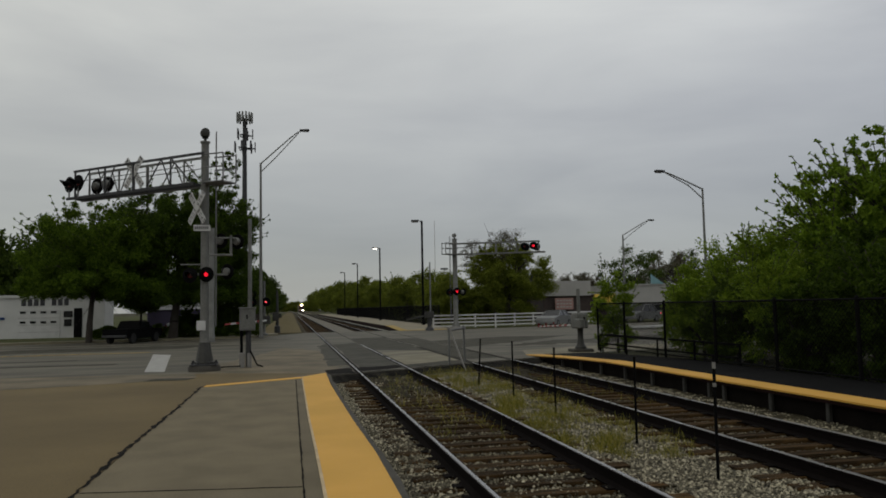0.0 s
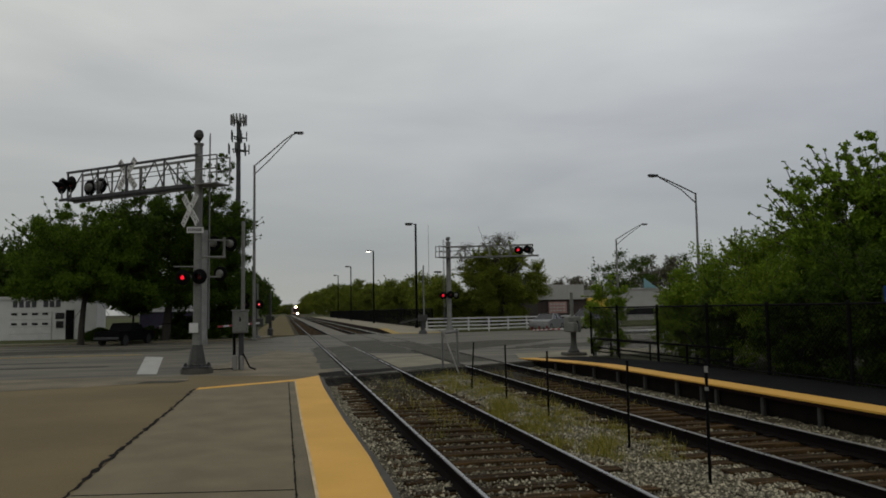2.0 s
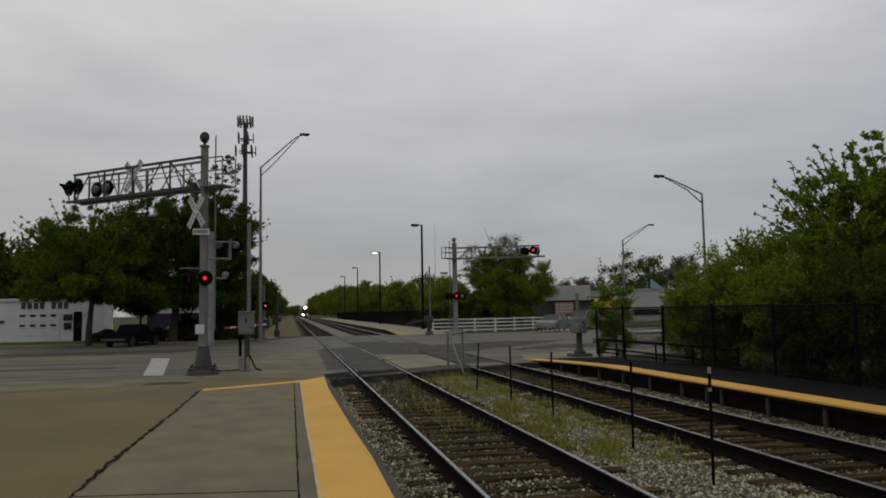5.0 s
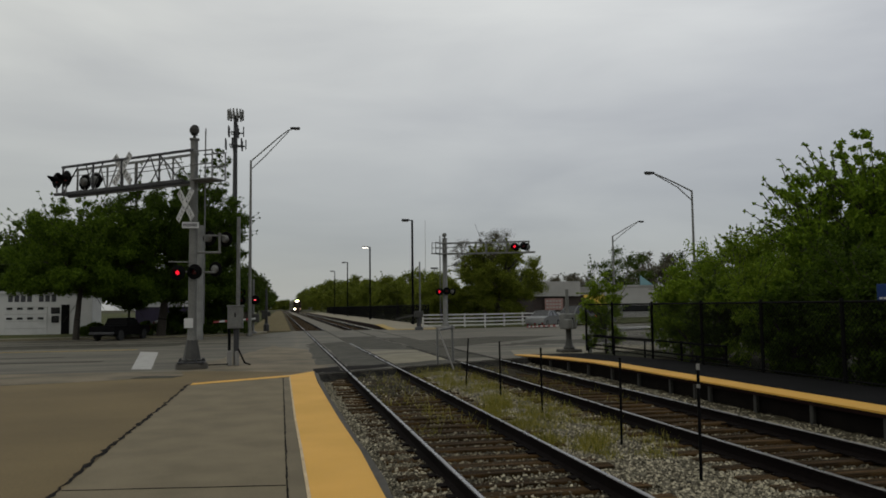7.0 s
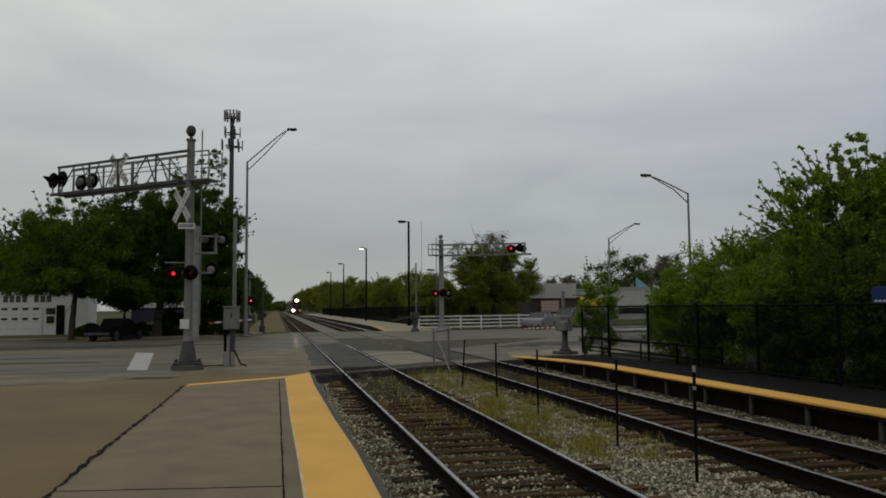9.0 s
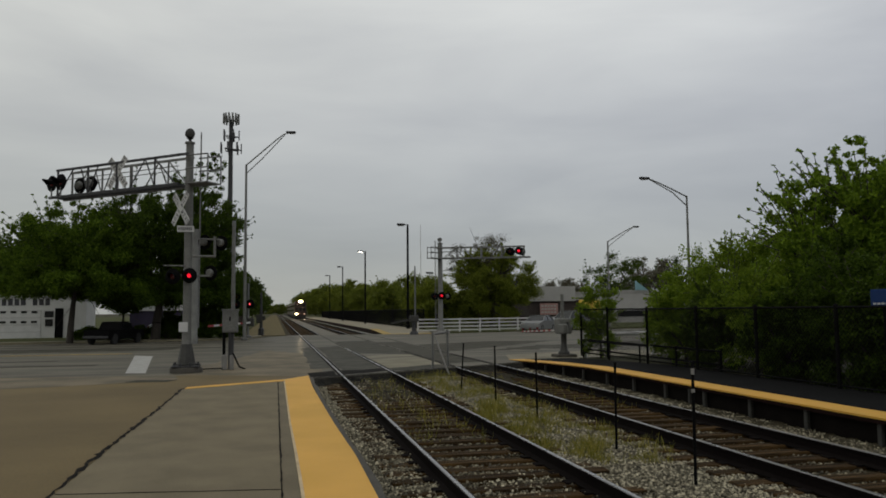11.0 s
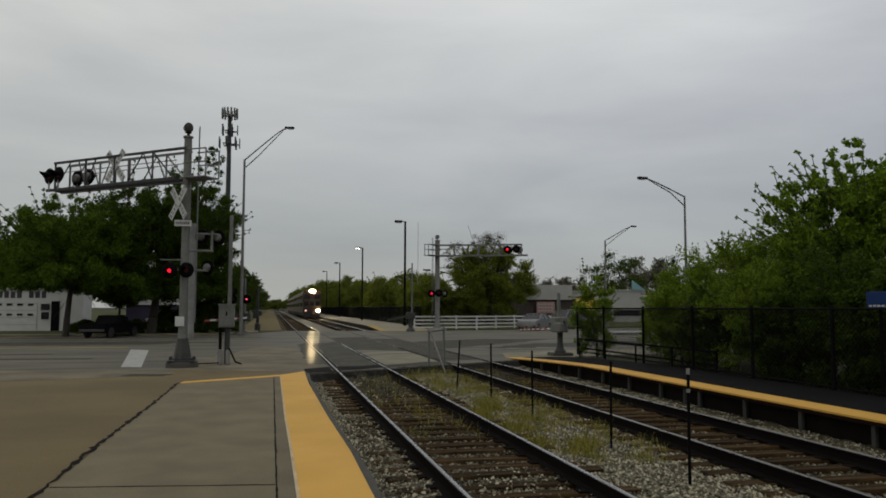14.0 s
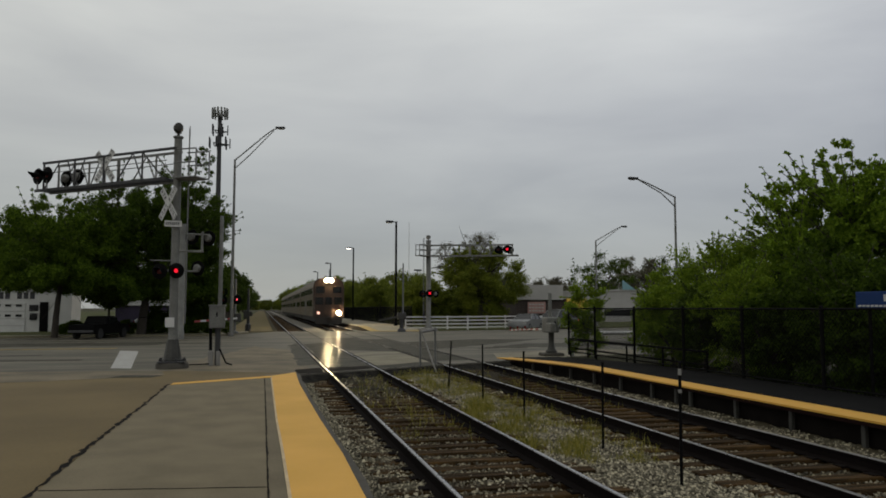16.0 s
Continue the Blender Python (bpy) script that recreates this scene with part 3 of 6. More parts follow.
def worn(pts, amp=0.12, step=0.5):
    """An outline with a ragged edge."""
    out = []
    for (x0, y0), (x1, y1) in zip(pts, pts[1:] + pts[:1]):
        n = max(1, int(math.hypot(x1 - x0, y1 - y0) / step))
        for i in range(n):
            x, y = x0 + (x1 - x0) * i / n, y0 + (y1 - y0) * i / n
            d = Vector((x * 1.7, y * 1.1, 4.0))
            out.append((x + amp * noise.noise(d), y + amp * 2.5 * noise.noise(d + Vector((9, 3, 1)))))
    return out


sheet("dirt_patch", worn([(-2.6, 22.6), (0.9, 21.2), (1.6, 24), (1.2, 33), (-0.4, 37), (-1.6, 30), (-2.6, 27)], 0.4), ROAD_Z, "brown_film", "brown dirt-stained asphalt beside the track", "road patch", h=0.002)
sheet("dirt_patch", worn([(1.0, 21.3), (1.75, 21.6), (1.75, 23.4), (1.0, 22.8)], 0.1), ROAD_Z + 0.003, "tar", "dark broken asphalt lip at the crossing edge", "road patch", h=0.002)
sheet("dirt_patch", worn([(2.0, 22.0), (3.25, 22.7), (3.25, 24.0), (2.0, 23.4)], 0.15), ROAD_Z + 0.005, "tar", "dark broken asphalt lip at the crossing edge", "road patch", h=0.002)
sheet("dirt_patch", worn([(3.5, 22.8), (5.5, 23.8), (5.5, 25.0), (3.5, 24.2)], 0.2), ROAD_Z + 0.005, "patch", "dark broken asphalt lip at the crossing edge", "road patch", h=0.002)
sheet("asphalt_patch", worn([(9, 33), (15, 33.5), (22, 38), (20, 39.5), (13, 37)], 0.3), ROAD_Z, "patch", "dark smooth asphalt repair", "road patch", h=0.002)
sheet("asphalt_patch", worn([(-14, 38.5), (-5, 39.2), (-4.5, 43), (-14, 42.2)], 0.3), ROAD_Z, "patch", "dark worn asphalt repair", "road patch", h=0.001)
sheet("asphalt_patch", worn([(2.02, 22.2), (3.28, 22.9), (3.28, 40.0), (2.02, 39.2)]), ROAD_Z, "patch", "dark asphalt fill between the rails of the crossing", "road patch")
sheet("asphalt_patch", worn([(1.12, 24.2), (1.78, 24.4), (1.78, 40), (1.3, 38)], 0.2), ROAD_Z, "patch", "dark asphalt strip beside the rail", "road patch")
sheet("asphalt_patch", worn([(3.45, 33.0), (5.5, 31.5), (5.5, 47), (3.45, 46)]), ROAD_Z, "patch", "dark asphalt fill between the two tracks", "road patch")
sheet("asphalt_patch", worn([(5.72, 25.5), (7.0, 25.9), (7.0, 44), (5.72, 44)]), ROAD_Z, "patch", "dark asphalt fill between the far rails", "road patch")
sheet("asphalt_patch", worn([(7.25, 33), (10.5, 36), (15.5, 42), (12, 43), (7.25, 40)]), ROAD_Z, "patch", "dark tyre-worn asphalt past the tracks", "road patch")
sheet("concrete_patch", worn([(3.5, 23.3), (5.45, 24.6), (5.45, 29.6), (3.5, 28.4)]), ROAD_Z, "panel", "pale concrete panel in the crossing", "road patch")
sheet("concrete_patch", worn([(3.5, 29.2), (5.45, 30.2), (5.45, 31.4), (3.5, 30.8)]), ROAD_Z, "panel", "narrow pale concrete strip in the crossing", "road patch")
sheet("stop_line", [(-3.72, 24.3), (-4.92, 33.8), (-5.75, 34.6), (-4.32, 24.5)], ROAD_Z, "white_line", "white painted stop line on the road", "road marking")
sheet("centre_line", [(-60, 36.0), (-6.2, 36.2), (-6.2, 36.34), (-60, 36.14)], ROAD_Z, "yellow_dull", "worn yellow centre line", "road marking")
sheet("centre_line", [(-60, 36.35), (-6.2, 36.55), (-6.2, 36.69), (-60, 36.49)], ROAD_Z, "yellow_dull", "worn yellow centre line", "road marking")
for y0, y1, x0, x1 in ((26.0, 26.5, -60, -9), (28.2, 28.9, -55, -6), (31.3, 31.8, -60, -8), (40.5, 41.2, -60, -2), (44.0, 44.6, -60, -4), (47, 47.5, -40, 0)):
    sheet("tyre_track", [(x0, y0), (x1, y0 + 0.15), (x1, y1 + 0.1), (x0, y1)], ROAD_Z, "patch", "dark tyre-worn band along the lane", "road marking", h=0.002)

# brown forecourt beside the platform
APRON_Z = 0.06
g = Geo()
g.prism([(-80, -30), (-1.98, -30), (-1.98, 18.3), (0.82, 19.6), (0.85, 20.85), (-2, 22.15), (-8, 22.95), (-80, 22.95)], -0.34, APRON_Z, "z")
solid("forecourt", g, "apron", "brown stained concrete forecourt, cracked", "pavement", kind="structure")
sheet("forecourt_edge", [(-80, 18.6), (-9, 19.0), (-5, 19.7), (-3.2, 20.3), (-2.4, 20.9), (-2.6, 22.1), (-8, 22.8), (-80, 22.8)], APRON_Z, "brown_film", "paler worn concrete gutter strip along the road", "pavement")
sheet("drain_cover", [(-3.6, 20.35), (-2.6, 20.2), (-2.4, 20.75), (-3.4, 20.9)], APRON_Z + 0.006, "patch", "dark flat drain cover in the pavement", "drain cover")

# far side of the road
for nm, pts, m, lab in (
    ("far_pavement", [(-300, 46.3), (-16.8, 49.9), (-2.6, 52.0), (-0.9, 56), (-1.0, 58), (-3.2, 53.6), (-17, 51.5), (-300, 48)], "panel", "pale concrete pavement across the road with a kerb"),
    ("far_verge", [(-300, 48.2), (-17, 51.7), (-3.3, 53.8), (-2.7, 64), (-2.9, 400), (-300, 400)], "grass", "rough grass beyond the pavement"),
    ("far_forecourt", [(12.2, 59.6), (20, 62.2), (40, 69.2), (300, 152), (300, 400), (12.2, 400)], "grass", "rough grass behind the white fence"),
):
    g = Geo().prism(pts, -0.3, 0.10 if nm == "far_pavement" else 0.06, "z")
    solid(nm, g, m, lab, "pavement" if m == "panel" else "grass", kind="structure")
g = Geo().prism([(-2.6, 60.2), (0.80, 60.2), (0.80, 500), (-2.6, 500)], -0.3, -0.005, "z")
solid("gravel_path", g, "gravel_path", "brown gravel strip beside the track", "path", kind="structure")
g = Geo().prism([(10.62, -20), (60, -20), (300, 60), (300, 88), (40, 32.6), (12.2, 26.3), (10.62, 25.9)], -0.3, 0.05, "z")
solid("verge_right", g, "ground", "dark earth under bushes behind the fence", "ground", kind="structure")

# ---- near platform ----
PLAT = 0.10
platform = thing("platform", pose(0, 0, 0), "low grey concrete station platform with yellow edge", "platform", kind="structure")
for y0, y1, e0, e1 in ((-9.0, -2.0, -9, -2), (-1.98, 7.80, -1.98, 7.48), (7.83, 17.75, 7.51, 19.1)):
    part("slab", Geo().prism([(-1.95, y0), (0.10, e0), (0.10, e1), (-1.95, y1)], -0.33, PLAT, "z"), "slab", platform, smooth=False)
part("edge_slab", Geo().prism([(0.11, -9), (0.93, -9), (0.955, 8.8), (0.90, 11.6), (0.87, 14.6), (0.86, 17.3), (0.90, 20.4), (0.11, 20.0)], -0.33, PLAT - 0.003, "z"), "slab_edge", platform, "brownish concrete edge slab", smooth=False)
for y0, y1, xa, xb in ((-9.0, 8.8, 0.935, 0.96), (8.8, 11.6, 0.96, 0.905), (11.6, 14.6, 0.905, 0.875), (14.6, 20.4, 0.875, 0.905)):  # rough lower ledge
    out = worn([(xa + 0.085, y0), (xb + 0.085, y1)], 0.03, 0.25)
    out = [p for p in out if y0 < p[1] < y1]
    out.sort(key=lambda p: p[1])
    part("ledge", Geo().prism([(xa, y0), (xa + 0.085, y0)] + out + [(xb + 0.085, y1), (xb, y1)], -0.33, PLAT - 0.03, "z"), "old_concrete", platform, "rough dark concrete ledge", smooth=False)
part("tactile_strip", Geo().prism([(0.315, -9), (0.93, -9), (0.945, 7.2), (0.955, 9.0), (0.90, 11.7), (0.87, 14.7), (0.85, 17.4), (0.885, 20.5), (0.27, 19.55), (0.275, 12), (0.30, 9.4), (0.31, 7)], PLAT - 0.003, PLAT + 0.006, "z"), "yellow", platform, "yellow painted safety strip", smooth=False)
part("border_line", Geo().prism([(0.28, -9), (0.315, -9), (0.31, 7), (0.30, 9.4), (0.275, 12), (0.27, 19.55), (0.243, 19.55), (0.247, 12), (0.268, 9.4), (0.278, 7)], PLAT - 0.003, PLAT + 0.004, "z"), "border", platform, "pale border of the strip", smooth=False)
part("end_line", Geo().prism([(-1.9, 17.78), (0.25, 19.13), (0.26, 19.56), (-1.88, 18.2)], APRON_Z, PLAT + 0.006, "z"), "yellow", platform, "yellow painted end line", smooth=False)
rng = np.random.default_rng(5)


def crack(name, pts, w, z, parent):
    """A ragged dark line along a joint."""
    g = Geo()
    p = []
    for (x0, y0), (x1, y1) in zip(pts, pts[1:]):
        n = max(2, int(math.hypot(x1 - x0, y1 - y0) / 0.12))
        p += [(x0 + (x1 - x0) * i / n, y0 + (y1 - y0) * i / n) for i in range(n)]
    p.append(pts[-1])
    l, r = [], []
    for x, y in p:
        k = w * (0.25 + rng.random() * 0.85)
        s = rng.normal() * w * 0.14
        l.append((x - k / 2 + s, y, z))
        r.append((x + k / 2 + s, y + rng.normal() * 0.01, z))
    n = len(p)
    g.add(l + r, [(i, n + i, n + i + 1, i + 1) for i in range(n - 1)])
    return part(name, g, "tar", parent, smooth=False)


crack("joint", [(-1.955, -8), (-1.97, 4), (-1.99, 10), (-1.94, 14), (-1.955, 17.9)], 0.085, PLAT + 0.004, platform)
crack("joint", [(0.104, -8), (0.106, 8), (0.104, 19.2)], 0.024, PLAT + 0.004, platform)
part("cross_joint", Geo().prism(worn([(-1.93, 7.80), (0.09, 7.487), (0.09, 7.503), (-1.93, 7.816)], 0.008, 0.12), PLAT - 0.01, PLAT + 0.004, "z"), "tar", platform, "dark broken joint across the slab", smooth=False)
fore = thing("pavement_cracks", pose(0, 0, 0), "thin dark cracks in the brown forecourt", "crack", kind="structure")
crack("crack", [(-4.3, 8), (-4.1, 9.5), (-4.5, 10.8), (-4.35, 12)], 0.03, APRON_Z + 0.004, fore)
crack("crack", [(-5.8, 12.5), (-5.2, 14.2), (-5.6, 16)], 0.03, APRON_Z + 0.004, fore)

# ---- right platform ----
RP = 0.22
plat_r = thing("platform_right", pose(0, 0, 0), "timber-edged asphalt platform with yellow strip", "platform", kind="structure")
LEVEL = [(-14, RP), (19.5, RP), (22.5, 0.14), (26.6, 0.0)]


def ramp(x0, x1, up, down, prof=LEVEL):
    """A strip along y whose top follows the levels of the platform end."""
    g = Geo()
    for (ya, za), (yb, zb) in zip(prof, prof[1:]):
        g.add([(x0, ya, za + up), (x1, ya, za + up), (x1, yb, zb + up), (x0, yb, zb + up), (x0, ya, za - down), (x1, ya, za - down), (x1, yb, zb - down), (x0, yb, zb - down)], [(0, 1, 2, 3), (7, 6, 5, 4), (0, 4, 5, 1), (1, 5, 6, 2), (2, 6, 7, 3), (3, 7, 4, 0)])
    return g


part("deck", ramp(8.79, 10.62, 0.0, 0.26), "black_asph", plat_r, "black asphalt deck", smooth=False)
part("edge_strip", ramp(8.24, 8.78, 0.004, 0.025), "yellow", plat_r, "yellow painted safety strip", smooth=False)
# coloured near black to paint in the shade below the edge
part("backing", ramp(8.41, 8.78, -0.09, 0.42), "tar", plat_r, "backing under the edge, recess shade put into its colour", smooth=False)
part("fascia", ramp(8.25, 8.78, -0.027, 0.085), "maroon", plat_r, "dark red-brown timber edge beam", smooth=False)
for y in (23.0, 21.45, 19.95, 18.4, 16.9, 15.39, 14.38, 13.83, 12.33, 10.84, 9.3, 7.1, 5.4, 3.8, 2.1):
    part("bracket", Geo().box(8.30, y, -0.27, 8.37, y + 0.08, RP - 0.09 - max(0, y - 19.5) * 0.03, 0.01), "base_grey", plat_r, "grey steel bracket", smooth=False)
sheet("corner_pavement", [(8.3, 26.8), (10.0, 26.3), (14, 27.6), (18, 30.0), (14, 31.5), (9.0, 29.5)], ROAD_Z, "panel", "pale worn concrete at the platform ramp", "pavement")

# ---- far platform ----
plat_f = thing("platform_far", pose(0, 0, 0), "long pale concrete platform beyond the crossing", "platform", kind="structure")
FAR_LEVEL = [(59.7, 0.02), (67.5, RP), (250, RP)]
part("deck", ramp(8.90, 12.4, 0.0, 0.3, FAR_LEVEL), "deck_pale", plat_f, "pale concrete deck sloping down to the road", smooth=False)
part("edge_strip", ramp(8.18, 8.88, 0.004, 0.03, [(68.02, RP), (250, RP)]), "deck_pale", plat_f, "pale concrete edge", smooth=False)
part("corner_strip", ramp(8.18, 8.88, 0.004, 0.03, [(59.7, 0.02), (67.5, RP), (68.0, RP)]), "yellow_dull", plat_f, "worn yellow edge strip", smooth=False)
part("end_strip", ramp(8.18, 12.4, 0.004, 0.03, [(59.0, -0.005), (59.68, 0.02)]), "yellow_dull", plat_f, "worn yellow end strip", smooth=False)
part("fascia", ramp(8.2, 8.88, -0.031, 0.5, FAR_LEVEL), "maroon", plat_f, "dark timber fascia", smooth=False)

# ---- track ----


def rail_profile(x):
    h = [(-0.075, -0.170), (0.075, -0.170), (0.075, -0.155), (0.012, -0.130), (0.010, -0.045), (0.034, -0.036), (0.036, -0.008), (-0.036, -0.008), (-0.034, -0.036), (-0.010, -0.045), (-0.012, -0.130), (-0.075, -0.155)]
    return [(x + a, b) for a, b in h]


for cx, nm in ((TRACK_A, "near"), (TRACK_B, "far")):
    for s in (-1, 1):
        x = cx + s * HALF
        ob = thing("rail", pose(0, 0, 0), "rusty steel rail with a polished running surface", "rail", "rails", kind="structure")
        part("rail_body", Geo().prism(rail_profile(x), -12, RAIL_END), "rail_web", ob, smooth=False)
        head = [(x - 0.026, -0.009), (x + 0.026, -0.009), (x + 0.021, 0.0), (x - 0.021, 0.0)]
        if nm == "near" and s < 0:
            part("rail_head", Geo().prism(head, -12, RAIL_END), "rail_top", ob, "polished running surface", smooth=False)
        else:  # in the road the fading of the sheen is painted as asphalt colour
            edge = 21.0 + (x - 0.9) * 0.57 if nm == "far" else 38.0
            part("rail_head", Geo().prism(head, -12, edge), "rail_top", ob, "polished running surface", smooth=False)
            part("rail_head", Geo().prism(head, edge, 60), "patch", ob, "running surface in the road, asphalt-coloured for its faded sheen", smooth=False)
            part("rail_head", Geo().prism(head, 60, RAIL_END), "rail_top", ob, "polished running surface", smooth=False)

# ballast bed with an uneven surface, before and beyond the crossing
rng = np.random.default_rng(11)


def ballast(name, y0, y1, step):
    nx, ny = int(7.5 / 0.12), int((y1 - y0) / step)
    gx, gy = np.linspace(0.86, 8.38, nx), np.linspace(y0, y1, ny)
    X, Y = np.meshgrid(gx, gy)
    Z = -0.215 + 0.014 * rng.normal(size=X.shape)
    for cx in (TRACK_A, TRACK_B):
        Z -= 0.015 * (np.abs(X - cx) < 0.7)
    Z += 0.03 * np.clip((X - 7.5) / 0.6, 0, 1) - 0.05 * np.clip((1.2 - X) / 0.3, 0, 1)
    Y = Y.copy()
    if y0 < 0:  # the near bed ends against the slanting crossing edge
        lim = 20.9 + (X - 0.9) * 0.57
        Y = np.where(Y > lim, lim, Y)
    i = np.arange(nx * ny).reshape(ny, nx)
    f = np.stack([i[:-1, :-1], i[:-1, 1:], i[1:, 1:], i[1:, :-1]], -1).reshape(-1, 4)
    ob = new(name, bulk(name, np.stack([X, Y, Z], -1).reshape(-1, 3), f, "ballast"))
    return tagged(ob, "grey-brown crushed stone ballast bed", "ballast", kind="stuff")


ballast("ballast_bed", -10, 26, 0.12)
ballast("ballast_bed", 60.0, 640, 2.0)


for x0, x1 in ((3.75, 5.2), (7.5, 8.1)):
    sheet("gravel_strip", [(x0, 60.6), (x1, 60.6), (x1, 500), (x0, 500)], -0.165, "gravel_pale", "pale gravel strip beside the far track", "gravel", h=0.02)

# dark flangeways along the rails through the crossing
for cx in (TRACK_A, TRACK_B):
    for sg_ in (-1, 1):
        x = cx + sg_ * HALF
        y0 = 21.0 + (x - 0.9) * 0.57
        for a, b in ((x + 0.04, x + 0.10), (x - 0.10, x - 0.04)):
            y1 = 59.6 if cx == TRACK_A and sg_ < 0 else 34.0
            sheet("flangeway", [(a, y0), (b, y0), (b, y1), (a, y1)], ROAD_Z, "tar", "dark flangeway groove beside the rail", "groove", h=0.006)

# broken asphalt slumping from the crossing edge onto the ballast
nx, ny = 190, 11
lx, ly = np.meshgrid(np.linspace(0.9, 8.35, nx), np.linspace(-0.4, 1, ny))
lump = np.array([noise.noise(Vector((a * 2.6, b * 1.5, 2.0))) + 0.5 * noise.noise(Vector((a * 9, b * 5, 6.0))) for a, b in zip(lx.ravel(), ly.ravel())]).reshape(lx.shape)
reach = 0.62 + 0.35 * np.array([noise.noise(Vector((a * 1.4, 0.5, 9.0))) for a in lx[0]])
fall = np.clip(ly, 0, 1)
lz = -0.004 - 0.012 * (ly == ly.min()) - 0.235 * fall ** 0.8 + 0.05 * lump * np.sin(fall * math.pi)
lyy = 20.93 + (lx - 0.9) * 0.57 - reach[None] * ly * np.where(ly < 0, 0.4 + 1.6 * np.abs(lump), 1) + 0.05 * lump * fall
li = np.arange(nx * ny).reshape(ny, nx)
lf = np.stack([li[:-1, :-1], li[:-1, 1:], li[1:, 1:], li[1:, :-1]], -1).reshape(-1, 4)
tagged(new("broken_edge", bulk("broken_edge", np.stack([lx, lyy, lz], -1).reshape(-1, 3), lf, "lip")), "crumbling black asphalt edge of the crossing", "road edge", kind="structure")

# ---- crossing signals ----
LENS = {}  # where the lit discs swing between: (parent, first place, second place)


def signal_head(g_parent, at, name="light", size=1.0):
    """A round black backplate with a hood and a dark red lens, facing local -y."""
    h = new(name)
    h.parent = g_parent
    h.matrix_basis = at @ Matrix.Scale(size, 4)
    h.empty_display_size = 0.1
    turn = pose(0, 0, 0, 90)
    part("backplate", Geo().lathe([(0.02, -0.03), (0.12, -0.03), (0.30, -0.015), (0.305, 0.0), (0.29, 0.012), (0.10, 0.012)], 20, turn), "black", h)
    part("lamp_case", Geo().lathe([(0.03, -0.17), (0.12, -0.155), (0.155, -0.10), (0.16, -0.031)], 16, turn), "alu", h, "grey lamp case")
    hood = Geo()
    n = 14
    pts = []
    for k in (0, 1):
        for i in range(n + 1):
            a = radians(-25 + 230 * i / n)
            pts.append((0.125 * math.cos(a), -0.01 - k * (0.16 + 0.22 * max(0, math.sin(a))), 0.125 * math.sin(a)))
    pts += [(x * 1.06, y, z * 1.06) for x, y, z in pts]
    m = 2 * (n + 1)
    f = [(i, i + 1, n + 2 + i, n + 1 + i) for i in range(n)] + [(m + i, m + n + 1 + i, m + n + 2 + i, m + i + 1) for i in range(n)]
    f += [(n + 1 + i, n + 2 + i, m + n + 2 + i, m + n + 1 + i) for i in range(n)]
    part("hood", hood.add(pts, f), "black", h)
    part("lens", Geo().lathe([(0.105, 0.012), (0.10, 0.022), (0.06, 0.032), (0.01, 0.036)], 16, turn), "red_dark", h, "unlit red lens")
    return h


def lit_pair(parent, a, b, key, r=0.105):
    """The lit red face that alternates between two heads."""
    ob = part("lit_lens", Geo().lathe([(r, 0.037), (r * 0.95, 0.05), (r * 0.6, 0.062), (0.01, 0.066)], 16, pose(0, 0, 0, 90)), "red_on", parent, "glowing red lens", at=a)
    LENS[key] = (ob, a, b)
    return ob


def crossbuck(parent, at, s=1.0):
    """Two white crossed boards with dark lettering bars."""
    cb = new("crossbuck")
    cb.parent = parent
    cb.matrix_basis = at
    for sgn in (-1, 1):
        b = part("board", Geo().box(-0.61 * s, -0.012 + 0.014 * sgn, -0.115 * s, 0.61 * s, 0.0 + 0.014 * sgn, 0.115 * s), "white", cb, at=pose(0, 0, 0, 0, sgn * 50, 0), smooth=False)
        g = Geo()
        for i in range(8):
            x = (-0.54 + i * 0.14 + (0.10 if i > 3 else -0.02)) * s
            for dx, dz, w, h in ((0, 0, 0.018, 0.15), (0.055, 0, 0.018, 0.15), (0.027, 0.065 if i % 2 else 0, 0.05, 0.018)):
                g.box(x + dx * s - w * s / 2, -0.0165, (dz - h / 2) * s, x + dx * s + w * s / 2, -0.0125, (dz + h / 2) * s)
        o = part("lettering", g, "ink", b, at=pose(0, 0.014 * sgn - 0.0, 0), smooth=False)
    return cb


